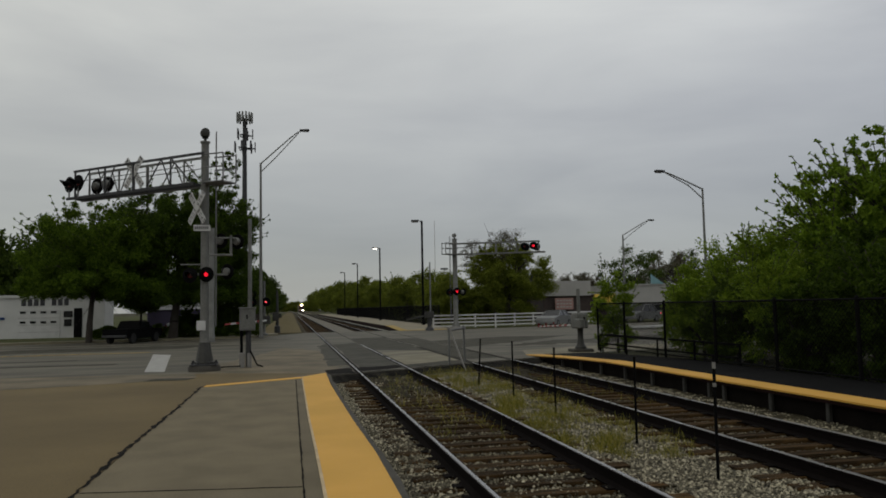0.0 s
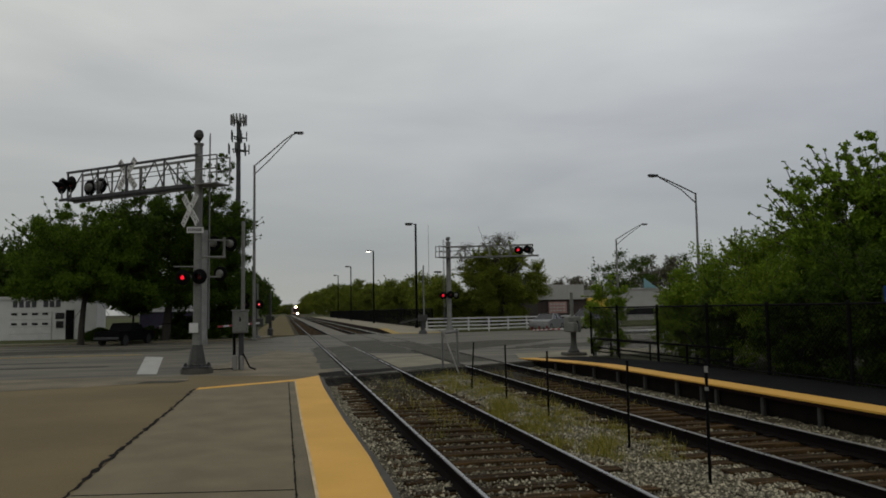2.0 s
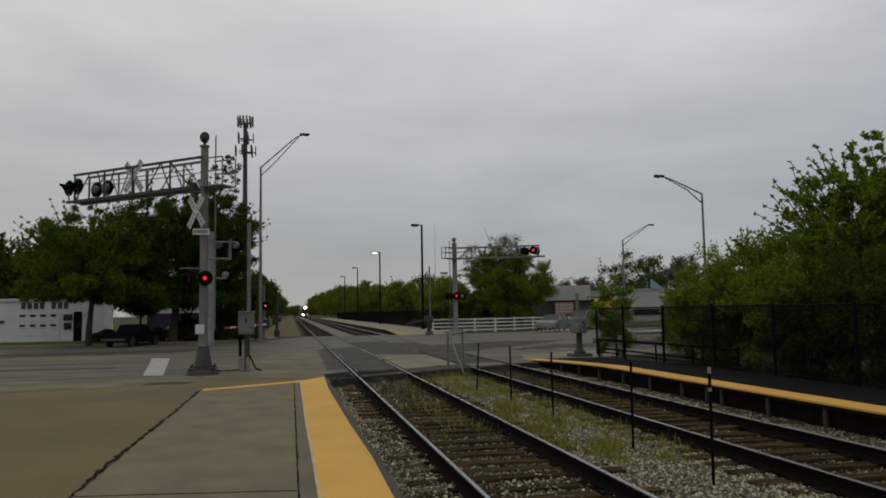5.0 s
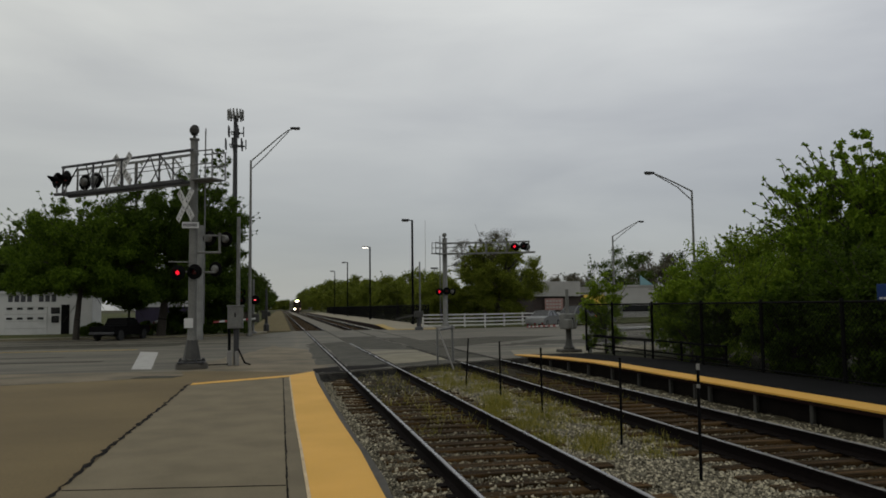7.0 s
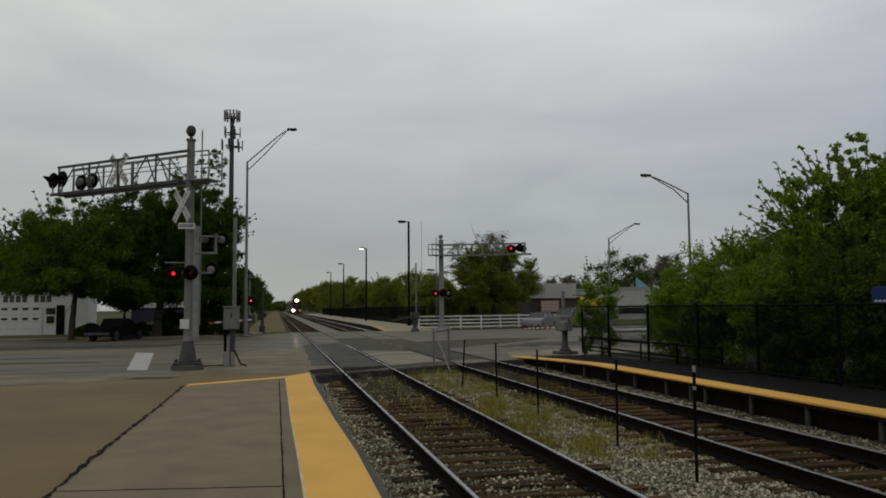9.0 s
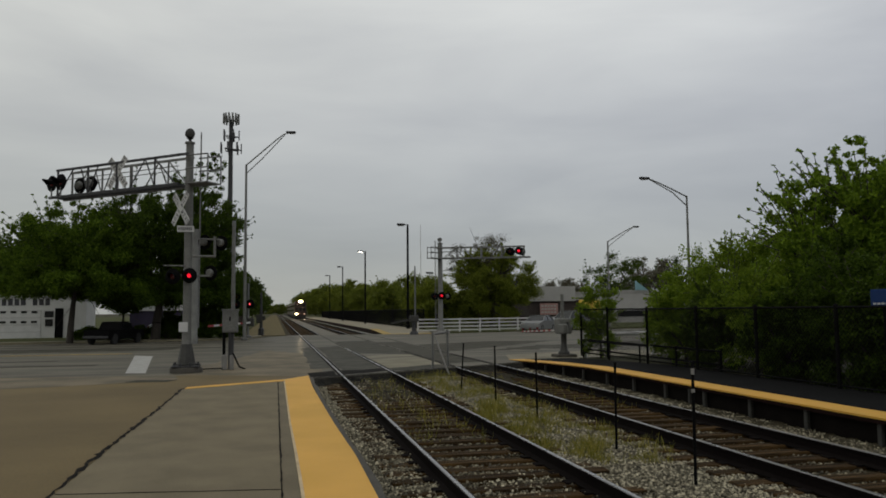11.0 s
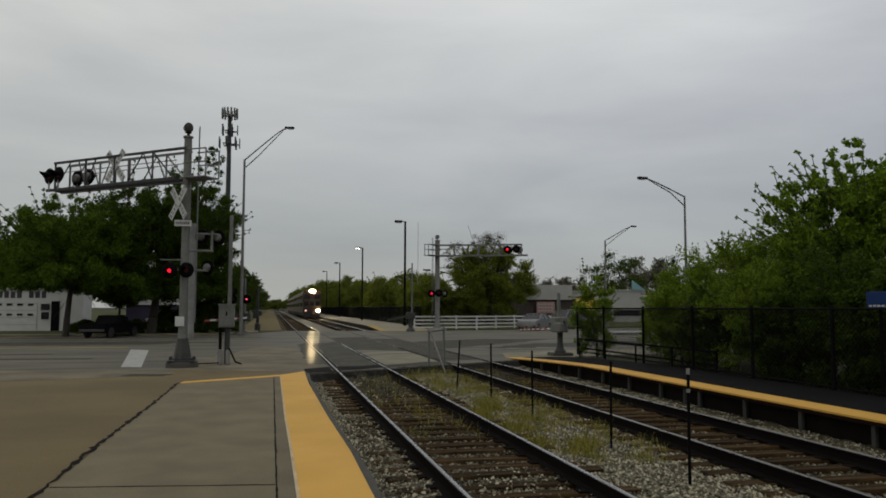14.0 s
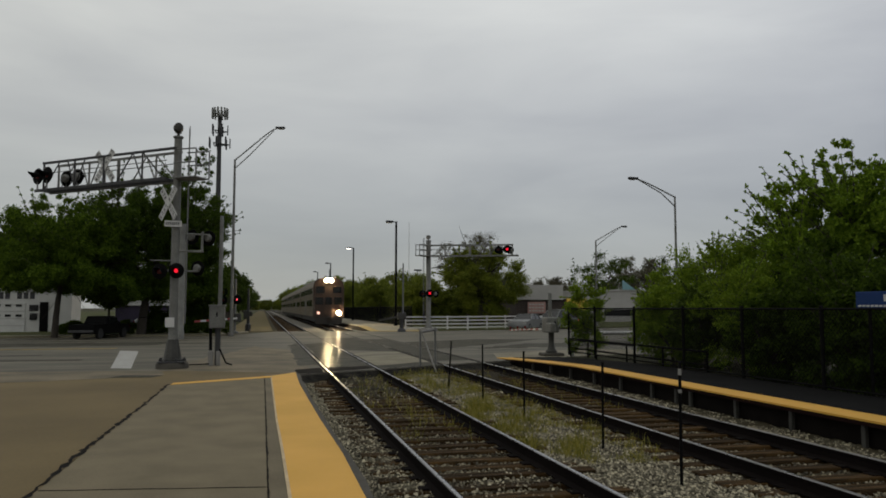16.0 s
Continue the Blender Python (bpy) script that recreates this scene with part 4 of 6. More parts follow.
def truss(parent, a, b, z0, z1, w, near="steel_dark", back="alu"):
    """A walkway cantilever: two open lattice sides with wide panels, deck and top chords, from a to b in plan."""
    a, b = Vector(a), Vector(b)
    d = (b - a).normalized()
    nrm = Vector((-d.y, d.x)) * (w / 2)
    L = (b - a).length
    for s in (-1, 1):
        p0, p1 = a + nrm * s, b + nrm * s
        m = near if p0.y < a.y else back
        at = lambda t, z: (p0.x + (p1.x - p0.x) * t, p0.y + (p1.y - p0.y) * t, z)
        part("lower_chord", Geo().beam(at(0, z0), at(1, z0), 0.07, 0.10), m, parent, smooth=False)
        part("upper_chord", Geo().beam(at(-0.065 if m == near else -0.01, z1), at(0.94, z1), 0.07, 0.08), m, parent, smooth=False)
        for t, r in ((0.17, 0.028), (0.45, 0.05), (0.68, 0.03), (0.93, 0.032)):
            part("post", Geo().beam(at(t, z0), at(t, z1), r * 2), m, parent, smooth=False)
        for t0, t1 in ((0.02, 0.17), (0.17, 0.24), (0.24, 0.36), (0.60, 0.68), (0.68, 0.74), (0.80, 0.93)):
            up = (z0, z1) if t0 in (0.24, 0.60, 0.80) else (z1, z0)
            part("lattice_bar", Geo().tube(at(t0, up[1]), at(t1, up[0]), 0.024, n=6), m, parent)
        part("handrail", Geo().tube(at(0, z0 + 0.62 * (z1 - z0)), at(0.9, z0 + 0.62 * (z1 - z0)), 0.016, n=6), back, parent)
    g = Geo()
    m = int(L / 0.16)
    for i in range(m):
        p = a + d * (L * (i + 0.5) / m)
        g.beam((p.x - nrm.x, p.y - nrm.y, z0 + 0.01), (p.x + nrm.x, p.y + nrm.y, z0 + 0.01), 0.03, 0.05)
    part("walkway", g, near, parent, "steel grating")


def ladder(parent, x, y, z0, z1, dx, dy):
    g = Geo()
    w = 0.2
    for s in (-1, 1):
        g.tube((x + dx * w * s, y + dy * w * s, z0), (x + dx * w * s, y + dy * w * s, z1), 0.018, n=6)
    z = z0 + 0.2
    while z < z1:
        g.tube((x - dx * w, y - dy * w, z), (x + dx * w, y + dy * w, z), 0.011, n=5)
        z += 0.3
    part("ladder", g, "steel", parent, "steel ladder")


# cantilever over the road, near side
mast = thing("crossing_signal_mast", pose(-2.56, 24.2, 0.235) @ Matrix.Scale(0.895, 4), "grey cantilever railway crossing signal with red flashers", "crossing signal")
part("foundation", Geo().lathe([(0.53, -0.31), (0.53, -0.14), (0.49, -0.09)], 20), "old_concrete", mast, "round concrete footing")
part("base", Geo().lathe([(0.33, -0.03), (0.33, 0.02), (0.29, 0.05), (0.185, 0.62), (0.17, 0.68)], 8), "base_grey", mast, "tapered base casting")
part("base_plate", Geo().box(-0.43, -0.43, -0.085, 0.43, 0.43, -0.035, 0.012), "steel_dark", mast, smooth=False)
for i in range(8):
    a = (i + 0.5) * math.tau / 8
    part("anchor_bolt", Geo().tube((0.40 * math.cos(a), 0.40 * math.sin(a), -0.1), (0.40 * math.cos(a), 0.40 * math.sin(a), 0.07), 0.028, n=6).tube((0.40 * math.cos(a), 0.40 * math.sin(a), -0.03), (0.40 * math.cos(a), 0.40 * math.sin(a), 0.02), 0.05, n=6), "steel_dark", mast)
part("column", Geo().lathe([(0.165, 0.6), (0.142, 1.2), (0.136, 3.6), (0.128, 7.45), (0.165, 7.46), (0.165, 7.52)], 16), "alu", mast)
bell = Geo().lathe([(0.05, 7.5), (0.05, 7.62), (0.12, 7.64)], 12)
bell.tube((-0.02, 0.10, 7.82), (0.02, -0.16, 7.82), 0.165, 0.145, 16)
bell.tube((0.02, -0.16, 7.82), (0.025, -0.19, 7.82), 0.145, 0.05, 16)
part("bell", bell, "base_grey", mast, "round grey warning bell")
truss(mast, (-0.15, 0.12), (-5.24, 4.2), 6.05, 7.05, 0.62)
for s in (-1, 1):
    n = Vector((0.625, 0.78)) * 0.31 * s
    for z in (6.05, 6.55, 7.0):
        part("cage_rail", Geo().tube((n.x + 0.1, n.y - 0.08, z), (n.x + 0.85, n.y - 0.55, z), 0.025, n=6), "steel", mast)
    part("cage_post", Geo().tube((n.x + 0.85, n.y - 0.55, 6.05), (n.x + 0.85, n.y - 0.55, 7.0), 0.025, n=6), "steel", mast)
part("service_platform", Geo().beam((0.1, -0.06, 6.04), (0.85, -0.55, 6.04), 0.6, 0.05), "steel", mast, "steel service platform behind the column", smooth=False)
ladder(mast, 0.36, 0.05, 1.2, 7.85, -0.12, 0.99)
for px, py, pz, rz in ((-5.33, 3.84, 6.58, -42), (-4.93, 3.50, 6.60, -42), (-4.32, 3.75, 6.52, 145), (-3.86, 3.36, 6.54, 145)):
    signal_head(mast, pose(px, py, pz, 0, 0, rz))
    part("hanger", Geo().tube((px, py, 6.05), (px, py, pz - 0.2), 0.03, n=8), "steel", mast)
crossbuck(mast, pose(-2.62, 1.7, 6.70, 0, 0, -40), 1.1)
crossbuck(mast, pose(-0.24, -0.2, 5.2, 0, 0, -50), 1.06)
part("track_plate", Geo().box(-0.34, -0.245, 4.42, 0.20, -0.225, 4.62), "white", mast, "white plate with dark lettering bars", smooth=False)
g = Geo()
for i in range(7):
    g.box(-0.30 + i * 0.065, -0.252, 4.47, -0.262 + i * 0.065, -0.246, 4.57)
g.box(-0.13, -0.25, 4.66, -0.10, -0.246, 4.88).box(-0.04, -0.25, 4.66, -0.01, -0.246, 4.88)
part("lettering", g, "ink", mast, smooth=False)
part("notice", Geo().box(-0.24, -0.20, 1.08, 0.05, -0.18, 1.40, 0.008), "white", mast, "small white notice", smooth=False)
for a, b, r in (((-0.62, -0.22, 2.95), (0.75, 0.10, 2.95), 0.035), ((-0.75, -0.3, 3.28), (-0.05, -0.16, 3.28), 0.022), ((0.1, 0, 3.62), (0.9, 0.1, 3.62), 0.04), ((0.85, 0.09, 3.62), (0.85, 0.09, 4.3), 0.045), ((0.3, 0, 4.2), (1.0, 0.12, 4.2), 0.03)):
    part("light_bracket", Geo().tube(a, b, r, n=8), "alu", mast)
A1, A2 = pose(-0.44, -0.32, 2.92, 0, 0, -14), pose(0.08, -0.26, 2.95, 0, 0, -14)
signal_head(mast, A1, size=0.85)
signal_head(mast, A2, size=0.85)
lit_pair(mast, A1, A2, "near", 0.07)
for p in ((0.72, 0.2, 3.06), (0.5, 0.3, 4.12), (1.05, 0.3, 4.1)):
    signal_head(mast, pose(*p, 0, 0, 150), size=0.85)

# far cantilever
mast2 = thing("crossing_signal_mast", pose(12.8, 59.6, 0), "grey cantilever crossing signal across the road, red lights", "crossing signal")
part("foundation", Geo().lathe([(0.75, -0.1), (0.75, 0.16), (0.66, 0.2)], 18), "concrete", mast2)
part("column", Geo().lathe([(0.34, 0.2), (0.34, 0.26), (0.20, 0.5), (0.19, 7.1), (0.22, 7.11), (0.22, 7.16)], 14), "alu", mast2)
part("bell", Geo().tube((0, 0.12, 7.42), (0, -0.15, 7.42), 0.18, 0.14, 14).tube((0, 0, 7.1), (0, 0, 7.3), 0.05, n=8), "alu", mast2)
truss(mast2, (0.15, -0.05), (6.7, -2.5), 5.9, 6.75, 0.6, "alu", "alu")
for z in (5.9, 6.35, 6.75):
    part("cage_rail", Geo().tube((0, 0.3, z), (-1.15, -0.6, z), 0.03, n=6), "alu", mast2)
    part("cage_rail", Geo().tube((0.2, -0.3, z), (-0.95, -1.1, z), 0.03, n=6), "alu", mast2)
for p in ((-1.15, -0.6), (-0.95, -1.1)):
    part("cage_post", Geo().tube((*p, 5.9), (*p, 6.75), 0.03, n=6), "alu", mast2)
part("service_platform", Geo().beam((0, 0, 5.88), (-1.05, -0.85, 5.88), 0.55, 0.05), "alu", mast2, smooth=False)
ladder(mast2, -0.45, -0.3, 0.8, 7.3, 0.2, 0.05)
B1, B2 = pose(5.1, -2.25, 6.35, 0, 0, -22), pose(5.75, -2.5, 6.38, 0, 0, -22)
for b in (B1, B2, pose(5.4, -1.7, 6.35, 0, 0, 158), pose(6.15, -2.0, 6.35, 0, 0, 158)):
    signal_head(mast2, b)
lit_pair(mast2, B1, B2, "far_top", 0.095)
C1, C2 = pose(-0.52, -0.3, 2.9, 0, 0, -18), pose(0.05, -0.32, 2.95, 0, 0, -18)
for c in (C1, C2, pose(0.58, -0.1, 2.9, 0, 0, 130)):
    signal_head(mast2, c)
part("light_bracket", Geo().tube((-0.55, -0.2, 2.92), (0.6, 0.0, 2.92), 0.035, n=8), "alu", mast2)
part("flood_lamp", Geo().tube((0.15, 0.05, 4.9), (0.75, 0.1, 5.05), 0.03, n=6).tube((0.75, 0.1, 5.0), (0.95, 0.0, 5.2), 0.09, n=8), "alu", mast2)
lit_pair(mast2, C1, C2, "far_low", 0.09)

# junction box on legs with a tall pole
jb = thing("junction_box", pose(-1.35, 25.0, 0), "grey steel signal junction box on a post", "junction box")
part("box", Geo().box(-0.235, -0.17, 1.14, 0.235, 0.17, 1.83, 0.025), "alu", jb, "grey steel cabinet", smooth=False)
part("lid", Geo().box(-0.26, -0.20, 1.82, 0.26, 0.20, 1.87, 0.015), "alu", jb, smooth=False)
part("door_panel", Geo().box(-0.20, -0.18, 1.18, 0.20, -0.168, 1.79, 0.006), "alu", jb, smooth=False)
part("latch", Geo().box(-0.02, -0.20, 1.50, 0.02, -0.178, 1.64), "black", jb, smooth=False)
part("post", Geo().tube((0.03, 0.02, 0), (0.03, 0.02, 1.24), 0.085, n=12), "steel_dark", jb)
part("conduit", Geo().path([(-0.18, 0, 0), (-0.18, 0, 0.7), (-0.19, 0, 1.16)], 0.045, 0.05, 8), "black", jb)
part("footing", Geo().box(-0.25, -0.10, -0.02, -0.09, 0.10, 0.46, 0.03).box(-0.01, -0.10, -0.02, 0.12, 0.10, 0.44, 0.03), "concrete", jb, "worn concrete footing", smooth=False)
part("cable", Geo().path([(0.1, -0.1, 0.5), (0.3, -0.2, 0.08), (0.48, -0.25, 0.02)], 0.025, 0.025, 6).path([(-0.2, -0.1, 0.05), (-0.9, -0.1, 0.03), (-1.2, 0.5, 0.03)], 0.02, 0.02, 6), "black", jb)
part("pole", Geo().lathe([(0.062, 1.85), (0.056, 4.66), (0.05, 4.68)], 12, pose(0.07, 0.15, 0)), "alu", jb, "tall grey tube")

# pole behind the mast
g = Geo().lathe([(0.24, -0.1), (0.24, 0.4), (0.21, 0.45), (0.2, 6.6)], 14)
solid("signal_pole", g, "alu", "thick grey steel pole across the road", "pole", at=pose(-4.56, 46.3, 0), smooth=True)

# gate machine and cabinet at the right platform end
gm = thing("gate_machine", pose(10.66, 27.45, -0.02), "grey crossing gate machine with lowered striped arm", "crossing gate")
part("footing", Geo().box(-0.40, -0.36, -0.05, 0.40, 0.36, 0.12, 0.05), "old_concrete", gm, smooth=False)
part("stand", Geo().lathe([(0.22, 0.12), (0.22, 0.18), (0.15, 0.26), (0.11, 0.5), (0.11, 0.86), (0.14, 0.92)], 12), "base_grey", gm)
part("housing", Geo().box(-0.28, -0.26, 0.88, 0.24, 0.26, 1.46, 0.05), "alu", gm, "grey steel machine housing", smooth=False)
part("latch", Geo().box(0.02, -0.30, 1.12, 0.08, -0.28, 1.3), "black", gm, smooth=False)
part("mast_tube", Geo().tube((-0.02, 0.05, 1.45), (-0.02, 0.05, 2.36), 0.065, n=12), "alu", gm)
ga = new("gate_arm")
ga.parent = gm
ga.matrix_basis = pose(-0.26, 0.35, 1.0)
d0 = Vector((1.55, 8.6, -0.28))
for i in range(14):
    part("stripe", Geo().beam(d0 * (i / 14), d0 * ((i + 1) / 14), 0.03, 0.075), "red_paint" if i % 2 else "white", ga, smooth=False)
for t in (0.45, 0.7, 0.97):
    p = d0 * t
    part("arm_light", Geo().tube(p + Vector((0, 0, 0.06)), p + Vector((0, 0, 0.16)), 0.045, n=8), "red_dark", ga)
part("counterweight", Geo().box(-0.3, -0.75, -0.2, -0.1, -0.2, 0.15, 0.04), "alu", gm, smooth=False, at=pose(0, 0, 1.1))

# brace of steel angles at the crossing edge
br = thing("steel_barrier", pose(5.1, 23.7, -0.02), "small galvanised steel post barrier with a diagonal brace", "barrier")
part("post", Geo().tube((-0.32, -0.35, 0), (-0.32, -0.35, 1.12), 0.032, n=8), "steel", br)
part("post", Geo().tube((0.32, 0.35, 0), (0.30, 0.35, 1.18), 0.034, n=8), "steel", br)
part("brace", Geo().tube((0.05, -1.0, -0.15), (-0.30, -0.4, 1.1), 0.025, n=8), "concrete", br, "pale diagonal brace")
part("cross_bar", Geo().tube((-0.34, -0.37, 1.05), (0.30, 0.36, 1.1), 0.035, n=8), "steel", br)

# thin black delineator posts between the tracks
for x, y, h, lean, band in ((4.61, 7.88, 1.37, 0.3, 1), (4.66, 10.02, 1.22, 0.4, 0), (4.60, 13.15, 1.2, -0.2, 0), (4.63, 15.89, 1.2, -0.5, 0), (4.48, 18.4, 1.17, 3.4, 0)):
    ob = thing("marker_post", pose(x, y, -0.22, 0, lean, 0), "thin black steel marker post in the ballast", "post", "marker posts")
    part("stake", Geo().tube((0, 0, 0), (0, 0, h), 0.019, 0.018, 8).tube((0, 0, h), (0, 0, h + 0.02), 0.022, n=8), "black", ob)
    if band:
        part("band", Geo().tube((0, 0, h - 0.13), (0, 0, h - 0.06), 0.0205, n=8), "concrete", ob, "pale reflective band")
        part("band", Geo().tube((0, 0, h - 0.33), (0, 0, h - 0.29), 0.0215, n=8), "concrete", ob)

# ---- fences ----


def chain_fence(name, pts, z0, z1, label, mesh_gap=0.075, wire=0.0045, extra=None):
    """Black posts, rails and woven wire between the points of a plan."""
    ob = thing(name, pose(0, 0, 0), label, "fence")
    for x, y in pts:
        part("post", Geo().tube((x, y, z0 - 0.05), (x, y, z1 + 0.04), 0.038, n=8).tube((x, y, z1 + 0.04), (x, y, z1 + 0.07), 0.045, 0.02, n=8), "black", ob)
    for (xa, ya), (xb, yb) in zip(pts, pts[1:]):
        part("top_rail", Geo().tube((xa, ya, z1), (xb, yb, z1), 0.026, n=6), "black", ob)
        if ya > 20.5 and z1 < 1.8:
            part("mid_rail", Geo().tube((xa, ya, z0 + 0.3 * (z1 - z0)), (xb, yb, z0 + 0.3 * (z1 - z0)), 0.02, n=6), "black", ob)
        part("bottom_rail", Geo().tube((xa, ya, z0 + 0.06), (xb, yb, z0 + 0.06), 0.02, n=6), "black", ob)
        if mesh_gap:
            g = Geo()
            L, H = math.hypot(xb - xa, yb - ya), z1 - z0
            for s in (-1, 1):
                t = -H
                while t < L:
                    a, b = (t, 0.0), (t + H, H)
                    if a[0] < 0:
                        a = (0.0, -t)
                    if b[0] > L:
                        b = (L, L - t)
                    if b[0] > a[0]:
                        P = [((xa + (xb - xa) * u / L), (ya + (yb - ya) * u / L), z0 + (v if s > 0 else H - v)) for u, v in (a, b)]
                        g.tube(P[0], P[1], wire, n=3, cap=False)
                    t += mesh_gap * 1.414
            part("wire_mesh", g, "black", ob, "black woven wire", smooth=False)
    return ob


chain_fence("chain_link_fence", [(10.40, 25.1), (10.5, 23.16), (10.5, 20.45), (10.5, 17.78), (10.5, 15.29), (10.5, 12.76), (10.5, 10.4), (10.5, 8.0), (10.5, 5.6), (10.5, 3.2)], RP, 1.76, "tall black chain-link fence along the platform")
chain_fence("platform_fence", [(12.3, 64 + 4 * i) for i in range(38)], RP, 1.9, "black fence along the far platform", 0.16, 0.012)


def rail_fence(name, pts, label, z0=0.0, h=1.12, rails=4):
    """White three-rail fence."""
    ob = thing(name, pose(0, 0, 0), label, "fence")
    for i, ((xa, ya), (xb, yb)) in enumerate(zip(pts, pts[1:])):
        L = math.hypot(xb - xa, yb - ya)
        n = max(1, round(L / 2.0))
        for k in range(n + (i == len(pts) - 2)):
            x, y = xa + (xb - xa) * k / n, ya + (yb - ya) * k / n
            part("post", Geo().box(x - 0.06, y - 0.06, z0, x + 0.06, y + 0.06, z0 + h + 0.05, 0.012), "white", ob, smooth=False)
        for r in range(rails):
            z = z0 + h * (0.2 + 0.76 * r / max(1, rails - 1))
            part("rail", Geo().beam((xa, ya - 0.07, z), (xb, yb - 0.07, z), 0.04, 0.11), "white", ob, smooth=False)
    return ob


rail_fence("white_fence", [(11.1, 60.3), (16.4, 61.0), (20.3, 63.1), (27, 66)], "white four-rail fence along the road")

def guard_rail(name, pts, zs, m, r, label, step=1.5):
    """Round rails on slim posts."""
    ob = thing(name, pose(0, 0, 0), label, "railing")
    (xa, ya), (xb, yb) = pts
    n = max(1, round(math.hypot(xb - xa, yb - ya) / step))
    for k in range(n + 1):
        x, y = xa + (xb - xa) * k / n, ya + (yb - ya) * k / n
        part("post", Geo().tube((x, y, -0.1), (x, y, zs[-1] + 0.01), r * 1.1, n=8), m, ob)
    for z in zs:
        part("rail", Geo().tube((xa, ya, z), (xb, yb, z), r, n=8), m, ob)
    return ob


guard_rail("guard_rail", [(10.9, 26.0), (20, 28.1)], (0.86,), "white", 0.07, "white pipe guard rail along the road edge", 3.0)
guard_rail("handrail", [(10.8, 17.2), (10.8, 25.9)], (0.36, 0.69), "black", 0.026, "low black two-rail handrail beside the platform", 2.4)

# ---- lamps, poles, tower ----


def road_lamp(x, y, h, ax, ay, rise, label, r=0.11):
    """Tapered pole with a two-tube curved arm and a flat cobra head at (ax, ay)."""
    ob = thing("street_lamp", pose(x, y, 0), label, "street lamp")
    part("pole", Geo().lathe([(r * 1.9, 0), (r * 1.9, 0.12), (r * 1.1, 0.15), (r * 0.62, h)], 12), "alu", ob)
    d = Vector((ax - x, ay - y, 0))
    pts = [Vector((0, 0, h - 0.05)), d * 0.36 + Vector((0, 0, h + rise * 0.46)), d * 0.6 + Vector((0, 0, h + rise * 0.78)), d * 0.74 + Vector((0, 0, h + rise * 0.94)), d * 0.86 + Vector((0, 0, h + rise))]
    low = [Vector((0, 0, h - 0.6)), d * 0.3 + Vector((0, 0, h + rise * 0.16)), d * 0.6 + Vector((0, 0, h + rise * 0.66)), d * 0.76 + Vector((0, 0, h + rise * 0.92))]
    part("arm", Geo().path(pts, 0.045, 0.035).path(low, 0.035, 0.03), "alu", ob)
    q = Matrix.Translation(d * 0.8 + Vector((0, 0, h + rise))) @ d.to_track_quat("X", "Z").to_matrix().to_4x4()
    part("lamp_head", Geo().box(-0.05, -0.13, -0.05, 0.58, 0.13, 0.07, 0.045), "steel_dark", ob, "grey lamp head", at=q, smooth=False)
    part("lens", Geo().box(0.18, -0.10, -0.09, 0.52, 0.10, -0.047, 0.02), "concrete", ob, at=q, smooth=False)
    return ob


road_lamp(-1.9, 50.8, 11.35, 1.3, 50.2, 2.1, "tall grey street lamp with a curved double arm", 0.105)
road_lamp(23.35, 40.2, 8.3, 20.05, 39.6, 0.85, "grey street lamp arching over the road behind bushes", 0.085)
road_lamp(31.9, 70, 8.45, 35.6, 70.4, 1.5, "grey street lamp far down the road")


def platform_lamp(y, lit, x=11.2):
    ob = thing("platform_lamp", pose(x, y, RP), "slim dark platform lamp post" + (", lamp lit" if lit else ""), "lamp post", "platform lamps")
    part("pole", Geo().lathe([(0.16, 0), (0.16, 0.3), (0.11, 0.35), (0.09, 9.25)], 10), "black", ob)
    part("arm", Geo().tube((0, 0, 9.2), (-0.55, -0.1, 9.25), 0.04, n=8), "black", ob)
    part("lamp_head", Geo().box(-0.95, -0.28, 9.16, -0.3, 0.1, 9.3, 0.03), "black", ob, smooth=False)
    part("lens", Geo().box(-0.9, -0.26, 9.09, -0.36, 0.06, 9.155, 0.02), "lamp_on" if lit else "concrete", ob, "glowing lens" if lit else "", smooth=False)


for y, lit, x in ((67.2, False, 11.48), (98, True, 11.2), (132, False, 11.2), (164, False, 11.2)):
    platform_lamp(y, lit, x)

tw = thing("cell_tower", pose(-8.6, 150, 0), "dark monopole cell tower with antenna panels", "cell tower")
part("pole", Geo().lathe([(0.6, 0), (0.36, 38.5)], 12), "steel_dark", tw)
for z, n, r in ((38.8, 14, 1.45), (35.6, 5, 1.5), (33.1, 7, 1.95)):
    fr = Geo()
    for i in range(3):
        a, b = i * math.tau / 3, (i + 1) * math.tau / 3
        fr.tube((0, 0, z - 0.3), (r * math.cos(a), r * math.sin(a), z - 0.3), 0.09, n=6)
        fr.tube((r * math.cos(a), r * math.sin(a), z - 0.3), (r * math.cos(b), r * math.sin(b), z - 0.3), 0.09, n=6)
    part("antenna_frame", fr, "steel_dark", tw)
    for i in range(n):
        a = i * math.tau / n
        part("antenna", Geo().box(-0.16, -0.1, -0.95, 0.16, 0.1, 0.95, 0.04), "alu" if z > 38 else "steel_dark", tw, at=pose(r * math.cos(a), r * math.sin(a), z, 0, 0, math.degrees(a) + 90), smooth=False)
solid("radio_mast", Geo().tube((0, 0, 0), (0, 0, 20.6), 0.09, 0.045, n=6), "white", "thin pale radio mast behind the trees", "mast", at=pose(31.0, 165, 0), smooth=True)
yl = thing("yard_lamp", pose(22.0, 110, 0), "short grey yard lamp behind the trees", "lamp post")
part("pole", Geo().tube((0, 0, 0), (0, 0, 7.2), 0.09, 0.07, n=8), "steel", yl)
part("lamp_head", Geo().box(-0.55, -0.15, 7.2, 0.55, 0.15, 7.42, 0.04), "steel_dark", yl, smooth=False)
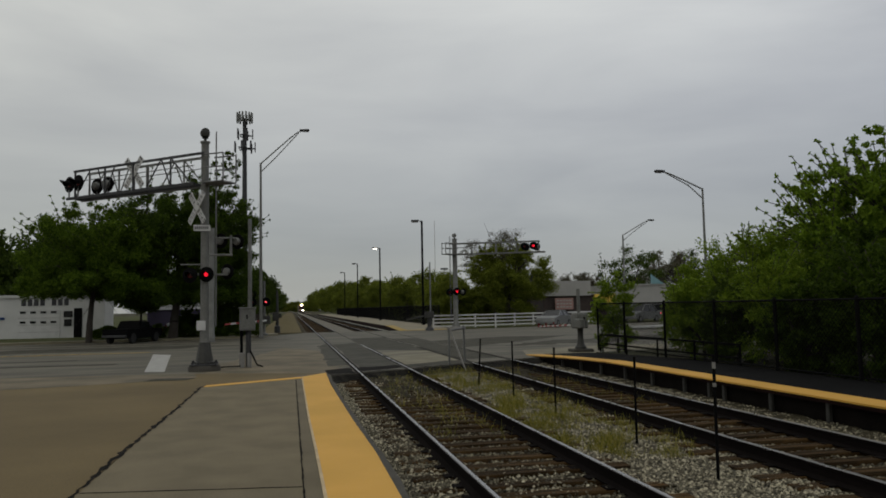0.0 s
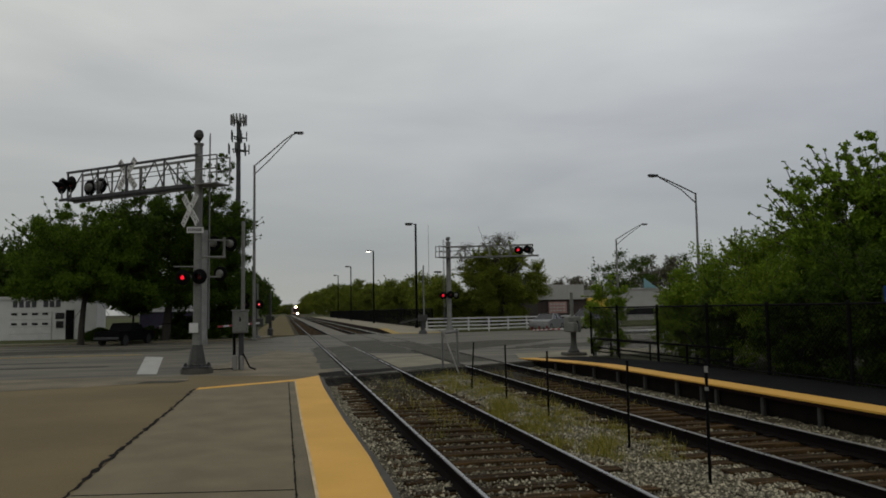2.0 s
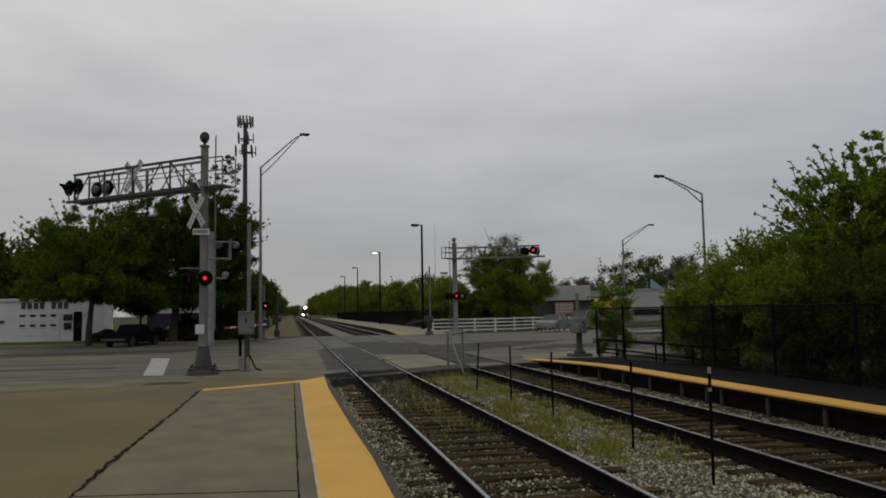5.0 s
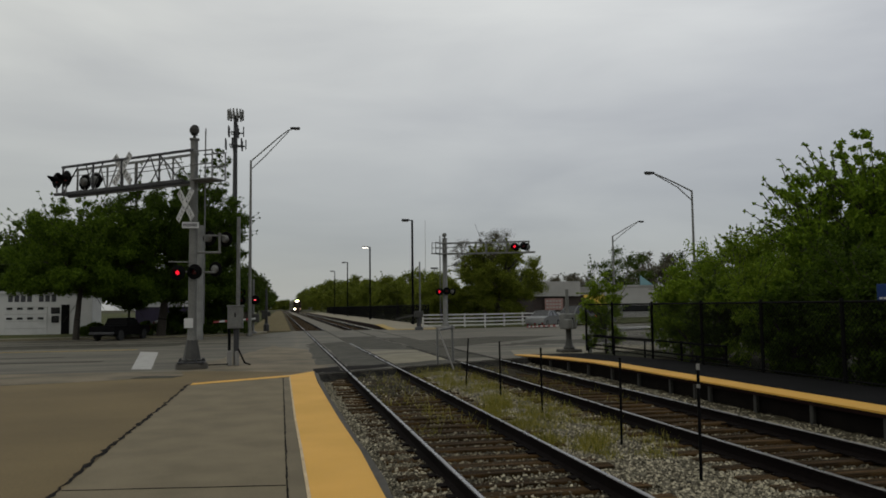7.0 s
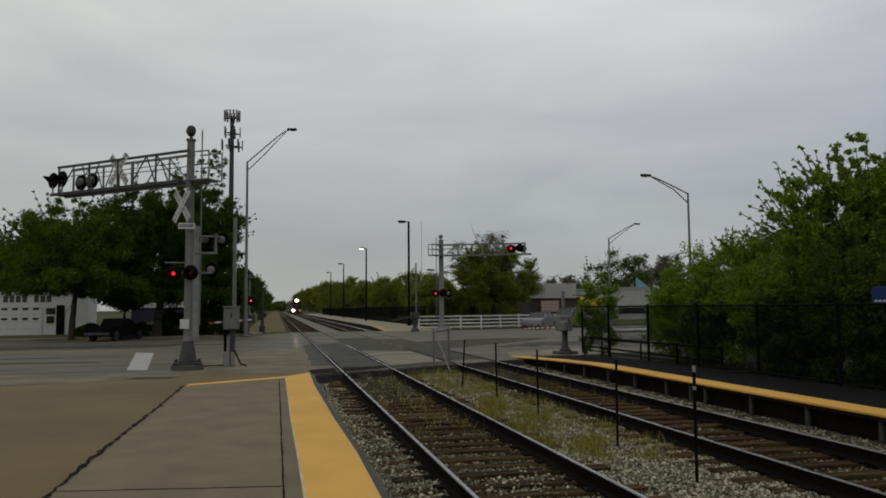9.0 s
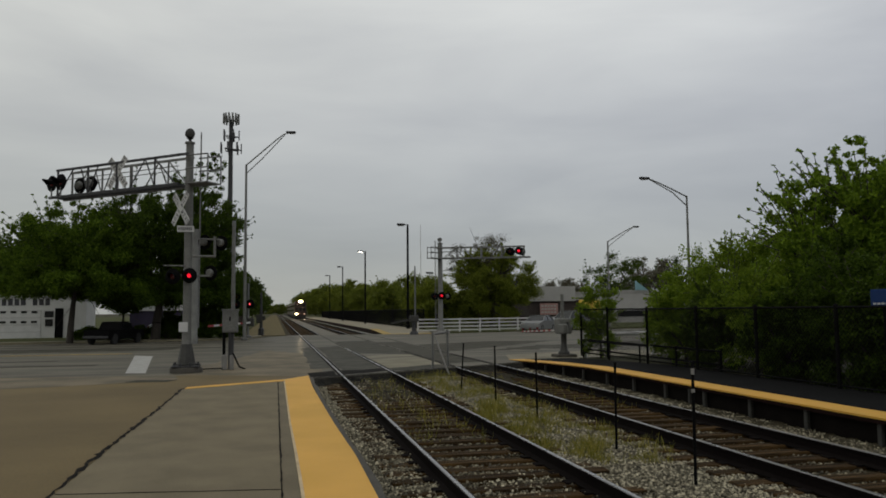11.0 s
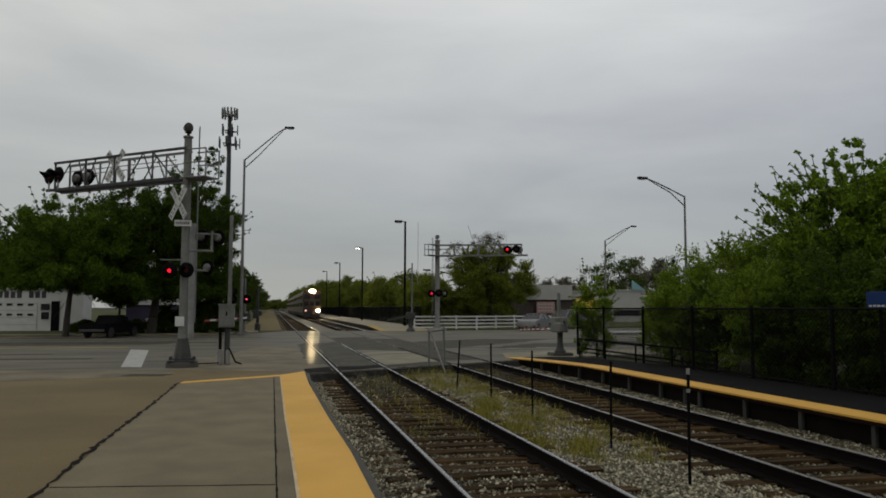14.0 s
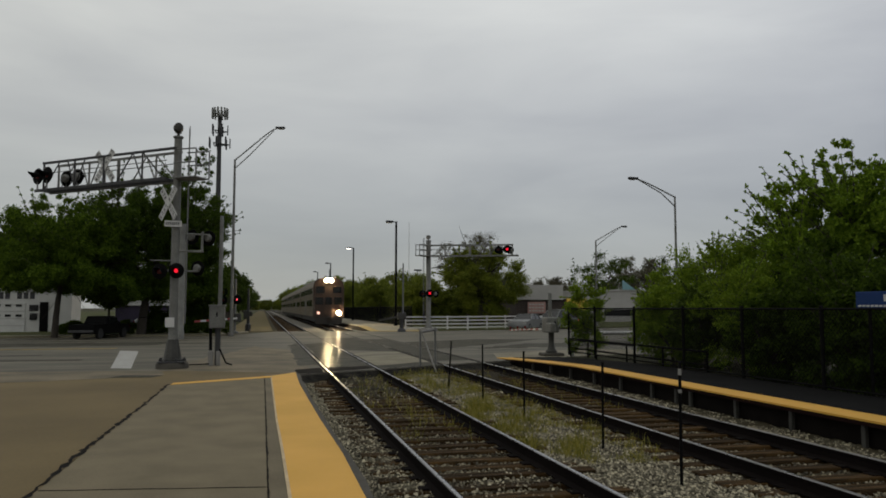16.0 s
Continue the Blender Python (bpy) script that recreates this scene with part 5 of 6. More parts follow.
# low crossing signal on the far left corner
fs_ = thing("crossing_signal", pose(-1.75, 52.6, 0.1), "low crossing signal post with a small red light", "crossing signal")
part("post", Geo().lathe([(0.25, 0), (0.25, 0.1), (0.08, 0.2), (0.07, 3.6)], 10), "steel", fs_)
D1 = pose(0.12, -0.2, 2.22, 0, 0, -10)
for d in (D1, pose(-0.78, -0.2, 2.75, 0, 0, -10), pose(-0.78, -0.2, 2.2, 0, 0, -10)):
    signal_head(fs_, d)
part("arm", Geo().tube((-0.85, -0.05, 2.2), (0.2, -0.05, 2.2), 0.03, n=6).tube((-0.78, -0.05, 2.1), (-0.78, -0.05, 2.9), 0.03, n=6), "steel_dark", fs_)
part("lit_lens", Geo().lathe([(0.055, 0.037), (0.05, 0.05), (0.01, 0.06)], 14, pose(0, 0, 0, 90)), "red_tail", fs_, "glowing pinkish-red lens", at=D1)
arm_end = Vector((-2.4, -3.2, -0.15))
for i in range(8):
    part("gate_stripe", Geo().beam(Vector((0.15, -0.3, 1.0)) + arm_end * (i / 8), Vector((0.15, -0.3, 1.0)) + arm_end * ((i + 1) / 8), 0.04, 0.11), "red_paint" if i % 2 else "white", fs_, smooth=False)
part("gate_housing", Geo().box(-0.05, -0.3, 0.75, 0.4, 0.15, 1.3, 0.04), "base_grey", fs_, "grey gate machine housing", smooth=False)
sm = thing("signal_stand", pose(-1.05, 61.0, 0.0), "short dark signal stand beside the track", "signal")
part("post", Geo().lathe([(0.22, 0), (0.22, 0.5), (0.12, 0.6), (0.07, 3.3)], 8), "steel_dark", sm)
part("box", Geo().box(-0.36, -0.2, 0.95, 0.10, 0.2, 1.6, 0.05).box(0.10, -0.16, 1.15, 0.32, 0.16, 1.5, 0.05), "base_grey", sm, smooth=False)
fg = thing("gate_machine", pose(10.3, 57.6, -0.02), "dark grey gate machine with its counterweight arm", "crossing gate")
part("stand", Geo().lathe([(0.35, 0), (0.3, 0.2), (0.16, 0.3), (0.16, 1.0)], 10), "steel_dark", fg)
part("housing", Geo().box(-0.32, -0.25, 0.95, 0.32, 0.25, 1.45, 0.05), "base_grey", fg, smooth=False)
part("counterweight", Geo().beam((-0.3, 0, 1.15), (-1.7, 0.4, 0.85), 0.10, 0.14), "base_grey", fg, smooth=False)
part("mast_tube", Geo().tube((0.1, 0, 1.4), (0.1, 0, 5.2), 0.06, 0.05, n=8), "steel", fg)

# ---- trees ----
tree("tree", 1, -12.15, 50.5, 0.0, 3.4, 0.18, (0.2, 1.2, 5.75, 4.5, 4.5, 2.95), 260, 0.55, 190000, 0.075, "leaf_street", "leafy green street tree with a dark trunk", 16, skirt=150, shoots=60, shell=0.2, tri=True, thin=0.25)
# this tree's leaf colour includes the shade under its canopy
tree("tree", 2, -7.5, 52.2, 0.0, 3.2, 0.28, (0.5, 1.6, 6.6, 4.9, 4.6, 4.3), 420, 0.6, 250000, 0.08, "leaf_shade_toned", "large dense green street tree", 20, skirt=230, shoots=90, spire=(120, 12.6, 3.0), shell=0.2, tri=True, thin=0.35)
# extra tree added in place of low boughs hanging from the two street trees
tree("tree", 104, -10.4, 57.5, 0.06, 1.7, 0.1, (0, 0, 3.0, 2.0, 1.2, 1.15), 60, 0.4, 22000, 0.07, "leaf_shade_toned", "small added tree standing in for shaded hanging boughs behind the pickup", 8, shell=0.3)
# hedge and shrubs in the dark under the trees; shade painted into their leaves
for i, x in enumerate((-11.6, -10.1, -8.6, -7.0, -5.5, -4.1, -2.9)):
    tree("hedge_bush", 170 + i, x, 53.0 + 0.25 * (i % 2), 0.06, 0.25, 0.04, (0, 0, 0.48, 0.95, 0.6, 0.42), 40, 0.2, 7000, 0.055, "leaf_shade_toned", "low clipped bush under street trees, leaf colour darkened for shade", 6, category="bush", shell=0.3, shoots=4)
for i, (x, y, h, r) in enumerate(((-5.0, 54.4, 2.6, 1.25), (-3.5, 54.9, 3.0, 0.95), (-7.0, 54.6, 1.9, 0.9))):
    tree("bush", 105 + i, x, y, 0.06, h * 0.2, 0.05, (0, 0, h * 0.49, r, r, h * 0.5), 55, r * 0.24, 18000, 0.065, "leaf_shade_toned", "shrub under street trees, shade put into its leaf colour", 8, category="bush", shell=0.3)
tree("tree", 3, -22.0, 66, 0.05, 3.0, 0.3, (0, 0, 5.0, 5.6, 4, 2.8), 55, 1.2, 26000, 0.17, "leaf_dark", "round green tree beside the white garage", 9, skirt=14)
tree("tree", 4, -17.5, 74, 0.05, 3.0, 0.3, (0, 0, 6.0, 5.0, 4, 3.2), 45, 1.4, 12000, 0.25, "leaf_dark", "green tree behind the white garage", 9)
for i, (x, y, h, r) in enumerate(((-4.4, 105, 7.4, 1.7), (-5.2, 118, 8.4, 2.4), (-5.2, 134, 8.4, 2.8), (-5.8, 155, 9, 3.2), (-6.5, 180, 9.5, 3.8), (-7.3, 212, 10, 4.4), (-7.2, 250, 10, 4.6), (-7.4, 300, 11, 4.8), (-8, 360, 12, 5.4), (-8.5, 440, 13, 6), (-9, 540, 14, 6.5))):
    tree("tree", 20 + i, x, y, 0.05, h * 0.35, 0.2, (0, 0, h * 0.55, r, r, h * 0.42), 40, r * 0.27, 9000, 0.04 + r * 0.045, "leaf_dark", "green tree in a row along the railway", 6, tri=True, shell=0.3)
# belt of trees behind the far platform
belt = ((17.5, 88, 5.0, 3.4), (19.5, 100, 6.9, 3.8), (16.8, 112, 6.0, 3.4), (18.5, 124, 7.3, 4.0), (24, 118, 6.0, 4), (16.5, 138, 6.5, 3.8), (18, 152, 7.6, 4.4), (16.5, 170, 7.3, 4.4), (18, 190, 9.4, 5.4), (17, 215, 9.4, 5.6), (17.5, 245, 10.2, 6.2), (17, 285, 10.6, 6.8), (17, 335, 11.4, 7.5), (17, 400, 12.5, 8), (17.5, 490, 13.5, 8), (19, 600, 14, 9), (26, 95, 5.6, 3.6), (30, 100, 5.8, 3.6), (16.3, 78, 4.6, 2.8), (22, 84, 4.2, 3.0))
for i, (x, y, h, r) in enumerate(belt):
    tree("tree", 50 + i, x, y, 0.05, h * 0.3, 0.2, (0, 0, h * 0.52, r, r, h * 0.45), 80, r * 0.21, 22000 if y < 200 else 11000, 0.035 + r * 0.026 * (1 if y < 200 else 1.5), "leaf_belt" if i % 3 else "leaf_olive", "bushy green tree behind the far platform", 6, tri=True, shell=0.25, shoots=10)
tree("tree", 90, 21.4, 75, 0.06, 2.6, 0.3, (0.2, 0, 4.2, 4.4, 3.6, 3.7), 120, 0.75, 80000, 0.085, "leaf_olive", "full olive-green tree behind the white fence", 12, tri=True, shell=0.25)
tree("tree", 91, 20.7, 77, 0.06, 4.5, 0.22, (0.0, 0, 6.9, 4.2, 2.6, 2.7), 80, 0.7, 18000, 0.06, "leaf_brown", "budding brownish tree with bare twigs", 26, shell=0.1, tri=True, shoots=0)
# far end of the line
for i in range(9):
    x = -60 + i * 16
    tree("tree", 150 + i, x, 760 + 13 * (i % 3), 0.0, 4, 0.4, (0, 0, 4.6, 9.5, 5, 5.0 + (i % 2)), 40, 2.2, 4500, 0.8, "leaf_belt", "hazy distant trees at the end of the line", 5)
# right side, close behind the fence
tree("tree", 95, 14.6, 17.9, 0.05, 1.7, 0.14, (0.4, 0.0, 3.3, 2.3, 1.8, 2.3), 120, 0.33, 48000, 0.06, "leaf", "young broad-leaved tree with spreading branches", 18, shell=0.3, shoots=130, spire=(85, 6.5, 0.5), thin=0.15)
tree("tree", 96, 16.7, 16.9, 0.05, 2.0, 0.16, (0.0, 0.0, 3.3, 2.3, 2.2, 2.35), 90, 0.42, 34000, 0.06, "leaf", "broad-leaved tree behind the fence", 12, shell=0.3)
# the darkest shrubs here use leaves with shade mixed into their green
shrubs = ((11.9, 20.8, 2.7, 1.1, "leaf_bright"), (13.4, 21.8, 3.9, 1.7, "leaf_bright"), (13.0, 23.4, 3.0, 0.9, "leaf_bright"), (15.0, 21.0, 4.3, 1.8, "leaf_bright"), (13.9, 20.3, 4.0, 1.35, "leaf_bright"), (12.3, 17.6, 3.1, 1.3, "leaf_bright"), (12.5, 14.6, 3.2, 1.5, "leaf_shade_toned"), (12.9, 12.0, 3.2, 1.6, "leaf_shade_toned"), (16.6, 24.0, 4.3, 1.9, "leaf_bright"), (11.2, 25.3, 2.85, 0.85, "leaf_bright"), (13.2, 9.0, 3.3, 1.6, "leaf_shade_toned"), (13.9, 16.4, 3.4, 1.4, "leaf_shade_toned"), (14.6, 13.6, 3.4, 1.5, "leaf_shade_toned"), (12.0, 19.2, 2.4, 1.0, "leaf_dark"), (11.8, 16.0, 2.2, 0.9, "leaf_shade_toned"), (11.9, 13.2, 2.2, 0.9, "leaf_shade_toned"))
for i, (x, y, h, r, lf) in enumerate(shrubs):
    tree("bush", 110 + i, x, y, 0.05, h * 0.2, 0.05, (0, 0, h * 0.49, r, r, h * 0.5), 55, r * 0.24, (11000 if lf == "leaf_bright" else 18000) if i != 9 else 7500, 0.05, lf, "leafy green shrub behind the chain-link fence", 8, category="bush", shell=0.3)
for i, (x, y, h, r) in enumerate(((57, 122, 11, 6), (66, 130, 11.5, 5.5), (74, 132, 11, 6), (48, 125, 7, 5), (84, 135, 11, 6), (95, 138, 10, 6), (40, 130, 6, 5))):
    tree("tree", 130 + i, x, y, 0.05, h * 0.4, 0.3, (0, 0, h * 0.6, r, r, h * 0.4), 60, r * 0.22, 10000, 0.17, "leaf_dark" if i % 2 == 0 else "leaf_brown", "distant green tree with an open crown", 10, shell=0.1, tri=True, shoots=5)
# ---- buildings ----


def house(name, x0, y0, x1, y1, h, m, label, parapet=0.2):
    ob = thing(name, pose(x0, y0, 0), label, "building")
    w, d = x1 - x0, y1 - y0
    part("wall", Geo().box(0, 0, -0.1, w, d, h), m, ob, smooth=False)
    part("roof", Geo().box(-0.12, -0.12, h, w + 0.12, d + 0.12, h + parapet), m, ob, smooth=False)
    return ob


gar = house("garage_building", -28.65, 60.6, -13.5, 63.5, 3.0, "stucco", "white single-storey car workshop with roller doors")
part("roller_door", Geo().box(9.3, -0.06, 0.05, 12.1, 0.0, 2.06), "white", gar, "white sectional door with small windows", smooth=False)
for r in range(4):
    part("door_rib", Geo().box(9.3, -0.075, 0.51 * (r + 1) - 0.02, 12.1, -0.06, 0.51 * (r + 1) + 0.01), "stucco_grey", gar, smooth=False)
for i in range(4):
    for z in (1.15, 1.86):
        part("pane", Geo().box(9.42 + i * 0.69, -0.09, z, 9.80 + i * 0.69, -0.061, z + 0.15), "glass", gar, smooth=False)
part("door", Geo().box(13.05, -0.06, 0.05, 13.6, 0.0, 2.2), "black", gar, "dark door", smooth=False)
part("window", Geo().box(12.4, -0.05, 0.9, 12.9, 0.0, 1.4).box(12.35, -0.05, 1.55, 12.95, 0, 2.0), "glass", gar, smooth=False)
part("sign_panel", Geo().box(6.9, -0.05, 1.75, 7.6, 0, 2.2), "teal", gar, smooth=False)
part("sign_panel", Geo().box(6.7, -0.05, 1.45, 8.4, 0, 1.62), "sign_blue", gar, smooth=False)
for k in range(7):
    x = 9.49 + k * 0.42 + (0.36 if k > 3 else 0)
    part("sign_mark", Geo().box(x, -0.03, 2.42, x + 0.30, 0, 2.88), "ink", gar, "dark painted bar", smooth=False)
b2 = house("workshop", -13.2, 76, -4.6, 86, 2.2, "purple", "long low building with white roof edge and violet band", 0.3)
part("fascia", Geo().box(-0.2, -0.25, 2.0, 8.8, -0.13, 3.0), "stucco", b2, "white roof fascia", smooth=False)
b3 = house("shop_building", 28.3, 84, 36.2, 96, 2.75, "brick", "low dark shop with a pale roof sign band", 0.1)
part("sign_band", Geo().box(0, -0.4, 2.75, 5.6, -0.02, 4.45), "stucco_grey", b3, "pale blank sign band", smooth=False)
part("banner", Geo().box(1.25, -0.5, 1.2, 3.4, -0.42, 2.5), "sign_red", b3, "red and white banner", smooth=False)
for r in range(3):
    for c in range(5):
        part("banner_mark", Geo().box(1.4 + c * 0.38, -0.52, 1.4 + r * 0.36, 1.66 + c * 0.38, -0.5, 1.58 + r * 0.36), "stucco_grey", b3, smooth=False)
part("awning", Geo().prism([(-0.9, 1.6), (-0.02, 1.7), (-0.02, 2.9), (-0.3, 2.9)], 6.1, 8.6, "x"), "sign_yellow", b3, "yellow awning", smooth=False)
b4 = house("store_building", 41, 92, 60, 110, 4.0, "stucco_grey", "pale grey store building behind the trees", 0.2)
part("window", Geo().box(2, -0.05, 0.8, 8, 0, 1.6).box(9, -0.05, 0.8, 15, 0, 1.6), "glass", b4, smooth=False)
part("gable_sign", Geo().prism([(4.55, 4.2), (6.3, 4.2), (4.55, 5.4)], -0.2, 0.0), "teal", b4, "pale teal wedge-shaped sign", smooth=False)
rs = thing("rooftop_sign", pose(32.3, 98, 0), "grey rooftop advertising frame on poles", "billboard")
part("pole", Geo().tube((0, 0, 0), (0, 0, 5.6), 0.15, n=8).tube((-1.3, 0, 0), (-1.3, 0, 5.5), 0.12, n=8), "steel_dark", rs)
part("board", Geo().box(-2.6, -0.1, 5.5, 2.2, 0.1, 5.75).box(-1.3, -0.08, 4.4, 0, 0.08, 5.5), "steel_dark", rs, smooth=False)

# ---- vehicles ----


def wheel(parent, x, y, r=0.33, w=0.2, rim="alu"):
    wh = new("wheel")
    wh.parent = parent
    wh.matrix_basis = pose(x, y, r, 90, 0, 0)
    part("tyre", Geo().lathe([(r * 0.6, -w / 2), (r * 0.96, -w / 2), (r, -w * 0.3), (r, w * 0.3), (r * 0.96, w / 2), (r * 0.6, w / 2)], 20), "tyre", wh)
    part("rim", Geo().lathe([(r * 0.2, -w * 0.52), (r * 0.6, -w * 0.5), (r * 0.6, w * 0.5), (r * 0.2, w * 0.52)], 14), rim, wh)


def sedan(m, at, label, paint, tall=0.0, tail="red_tail"):
    """A saloon, nose towards local +x; body and cabin drawn from side outlines."""
    ob = thing("car", at, label, "car")
    low = [(-2.2, 0.35), (-2.15, 0.85), (-1.9, 0.98), (1.0, 1.0 + tall * 0.2), (2.05, 0.82), (2.22, 0.6), (2.2, 0.3), (-2.1, 0.25)]
    body = Geo()
    n = len(low)
    ring = [[(x * f, yy, z) for x, z in low] for yy, f in ((-0.88, 0.965), (-0.78, 1.0), (0.78, 1.0), (0.88, 0.965))]
    vs = [p for r in ring for p in r]
    fs = [(k * n + i, k * n + (i + 1) % n, (k + 1) * n + (i + 1) % n, (k + 1) * n + i) for k in range(3) for i in range(n)] + [tuple(range(n)), tuple(range(3 * n, 4 * n))]
    part("body", body.add(vs, fs), paint, ob)
    cab = [(-1.75, 0.95), (-1.15, 1.4 + tall), (0.15, 1.44 + tall), (0.95, 0.98)]
    g = Geo()
    n = 4
    vs = [(x, -0.80, z) if z < 1.1 else (x, -0.6, z) for x, z in cab] + [(x, 0.80, z) if z < 1.1 else (x, 0.6, z) for x, z in cab]
    part("cabin_glass", g.add(vs, [(0, 1, 2, 3), (4, 7, 6, 5), (0, 4, 5, 1), (1, 5, 6, 2), (2, 6, 7, 3), (3, 7, 4, 0)]), "glass", ob, "dark car windows", smooth=False)
    part("roof", Geo().box(-1.18, -0.62, 1.4 + tall, 0.2, 0.62, 1.46 + tall, 0.02).beam((-1.15, -0.61, 1.41 + tall), (-1.75, -0.81, 0.96), 0.07).beam((-1.15, 0.61, 1.41 + tall), (-1.75, 0.81, 0.96), 0.07).beam((0.15, -0.61, 1.43 + tall), (0.95, -0.81, 0.98), 0.07).beam((0.15, 0.61, 1.43 + tall), (0.95, 0.81, 0.98), 0.07).beam((-0.45, -0.61, 1.42 + tall), (-0.45, -0.81, 0.98), 0.07).beam((-0.45, 0.61, 1.42 + tall), (-0.45, 0.81, 0.98), 0.07), paint, ob, smooth=False)
    for s in (-1, 1):
        part("tail_lamp", Geo().box(-2.22, s * 0.72 - 0.13, 0.68, -2.12, s * 0.72 + 0.13, 0.86, 0.02), tail, ob, "lit red tail lamp" if tail == "red_tail" else "", smooth=False)
        part("headlamp", Geo().box(2.02, s * 0.62 - 0.16, 0.62, 2.16, s * 0.62 + 0.16, 0.78, 0.02), m, ob, smooth=False)
        for x in (-1.35, 1.38):
            wheel(ob, x, s * 0.80)
    return ob


sedan("concrete", pose(20.8, 59.2, -0.012, 0, 0, 230) @ Matrix.Scale(0.92, 4), "silver saloon stopped at the crossing, tail lights lit", "car_silver")
arriving = sedan("concrete", pose(24.6, 62.4, -0.012, 0, 0, 212), "pale grey car waiting behind the first", "car_silver", 0.22)
drive = sedan("white_on", pose(40, 36, -0.012, 0, 0, 203), "pale car driving on the road behind the bushes", "car_silver")

pk = thing("pickup_truck", pose(-9.35, 49.3, -0.012, 0, 0, 73) @ Matrix.Scale(0.82, 4), "black pickup truck parked across the road", "pickup truck")
part("body", Geo().add([(x, s, z) for s in (-0.92, 0.92) for x, z in ((-2.6, 0.5), (-2.6, 1.02), (1.0, 1.04), (2.45, 0.98), (2.68, 0.8), (2.68, 0.45), (2.0, 0.35), (-2.0, 0.35))], [tuple(range(8)), tuple(range(15, 7, -1))] + [(i, (i + 1) % 8, 8 + (i + 1) % 8, 8 + i) for i in range(8)]), "car_black", pk, smooth=False)
part("cab", Geo().add([(x, s * w, z) for s in (-1, 1) for x, z, w in ((-0.75, 1.03, 0.88), (-0.6, 1.58, 0.68), (0.6, 1.6, 0.68), (1.25, 1.03, 0.88))], [(0, 1, 2, 3), (7, 6, 5, 4), (0, 4, 5, 1), (1, 5, 6, 2), (2, 6, 7, 3)]), "car_black", pk, smooth=False)
part("side_window", Geo().box(-0.45, -0.86, 1.12, 0.75, -0.72, 1.48), "glass", pk, smooth=False)
part("bumper", Geo().box(-2.75, -0.9, 0.45, -2.6, 0.9, 0.62, 0.03), "steel_dark", pk, smooth=False)
part("tail_lamp", Geo().box(2.62, -0.94, 0.72, 2.7, -0.7, 0.9), "red_dark", pk, smooth=False)
for x in (-1.7, 1.75):
    for s in (-1, 1):
        wheel(pk, x, s * 0.82, 0.38, 0.24, "tyre")
parked = sedan("concrete", pose(-6.4, 56.6, 0.06, 0, 0, 10), "pale parked car behind the trees", "car_white", tail="red_dark")

# station name sign over the fence
sg = thing("station_sign", pose(10.9, 11.85, -0.12), "blue station sign with white lettering bars on posts", "sign")
part("board", Geo().box(-0.03, -2.2, 1.86, 0.03, 0.44, 2.2, 0.01), "sign_blue", sg, "blue sign board", smooth=False)
for i in range(9):
    part("lettering_bar", Geo().box(-0.036, -0.35 - i * 0.16, 2.02, -0.03, -0.24 - i * 0.16, 2.14), "white", sg, "white lettering bar", smooth=False)
for i in range(12):
    part("lettering_bar", Geo().box(-0.036, 0.30 - i * 0.1, 1.92, -0.03, 0.37 - i * 0.1, 1.955), "white", sg, "small white lettering bar", smooth=False)
for y in (-1.7, 0.2):
    part("post", Geo().tube((0.06, y, 0.0), (0.06, y, 2.15), 0.03, n=8), "black", sg)

# ---- the train: a stainless double-deck cab car leading four coaches ----
CAR_L, CAR_W, FLOOR, ROOF = 25.9, 3.05, 0.95, 4.75
train = thing("train", pose(TRACK_B, 485, 0), "stainless double-deck commuter train with bright headlights", "train")


def car_outline(w):
    return [(-w, FLOOR), (-w, 3.9), (-w * 0.93, 4.35), (-w * 0.7, 4.64), (-w * 0.35, ROOF), (w * 0.35, ROOF), (w * 0.7, 4.64), (w * 0.93, 4.35), (w, 3.9), (w, FLOOR)]


PANE = [Geo().box(-0.012, 0, 0, 0.012, 1.3, h).mesh("window", mats_of("glass")) for h in (0.65, 0.58)]
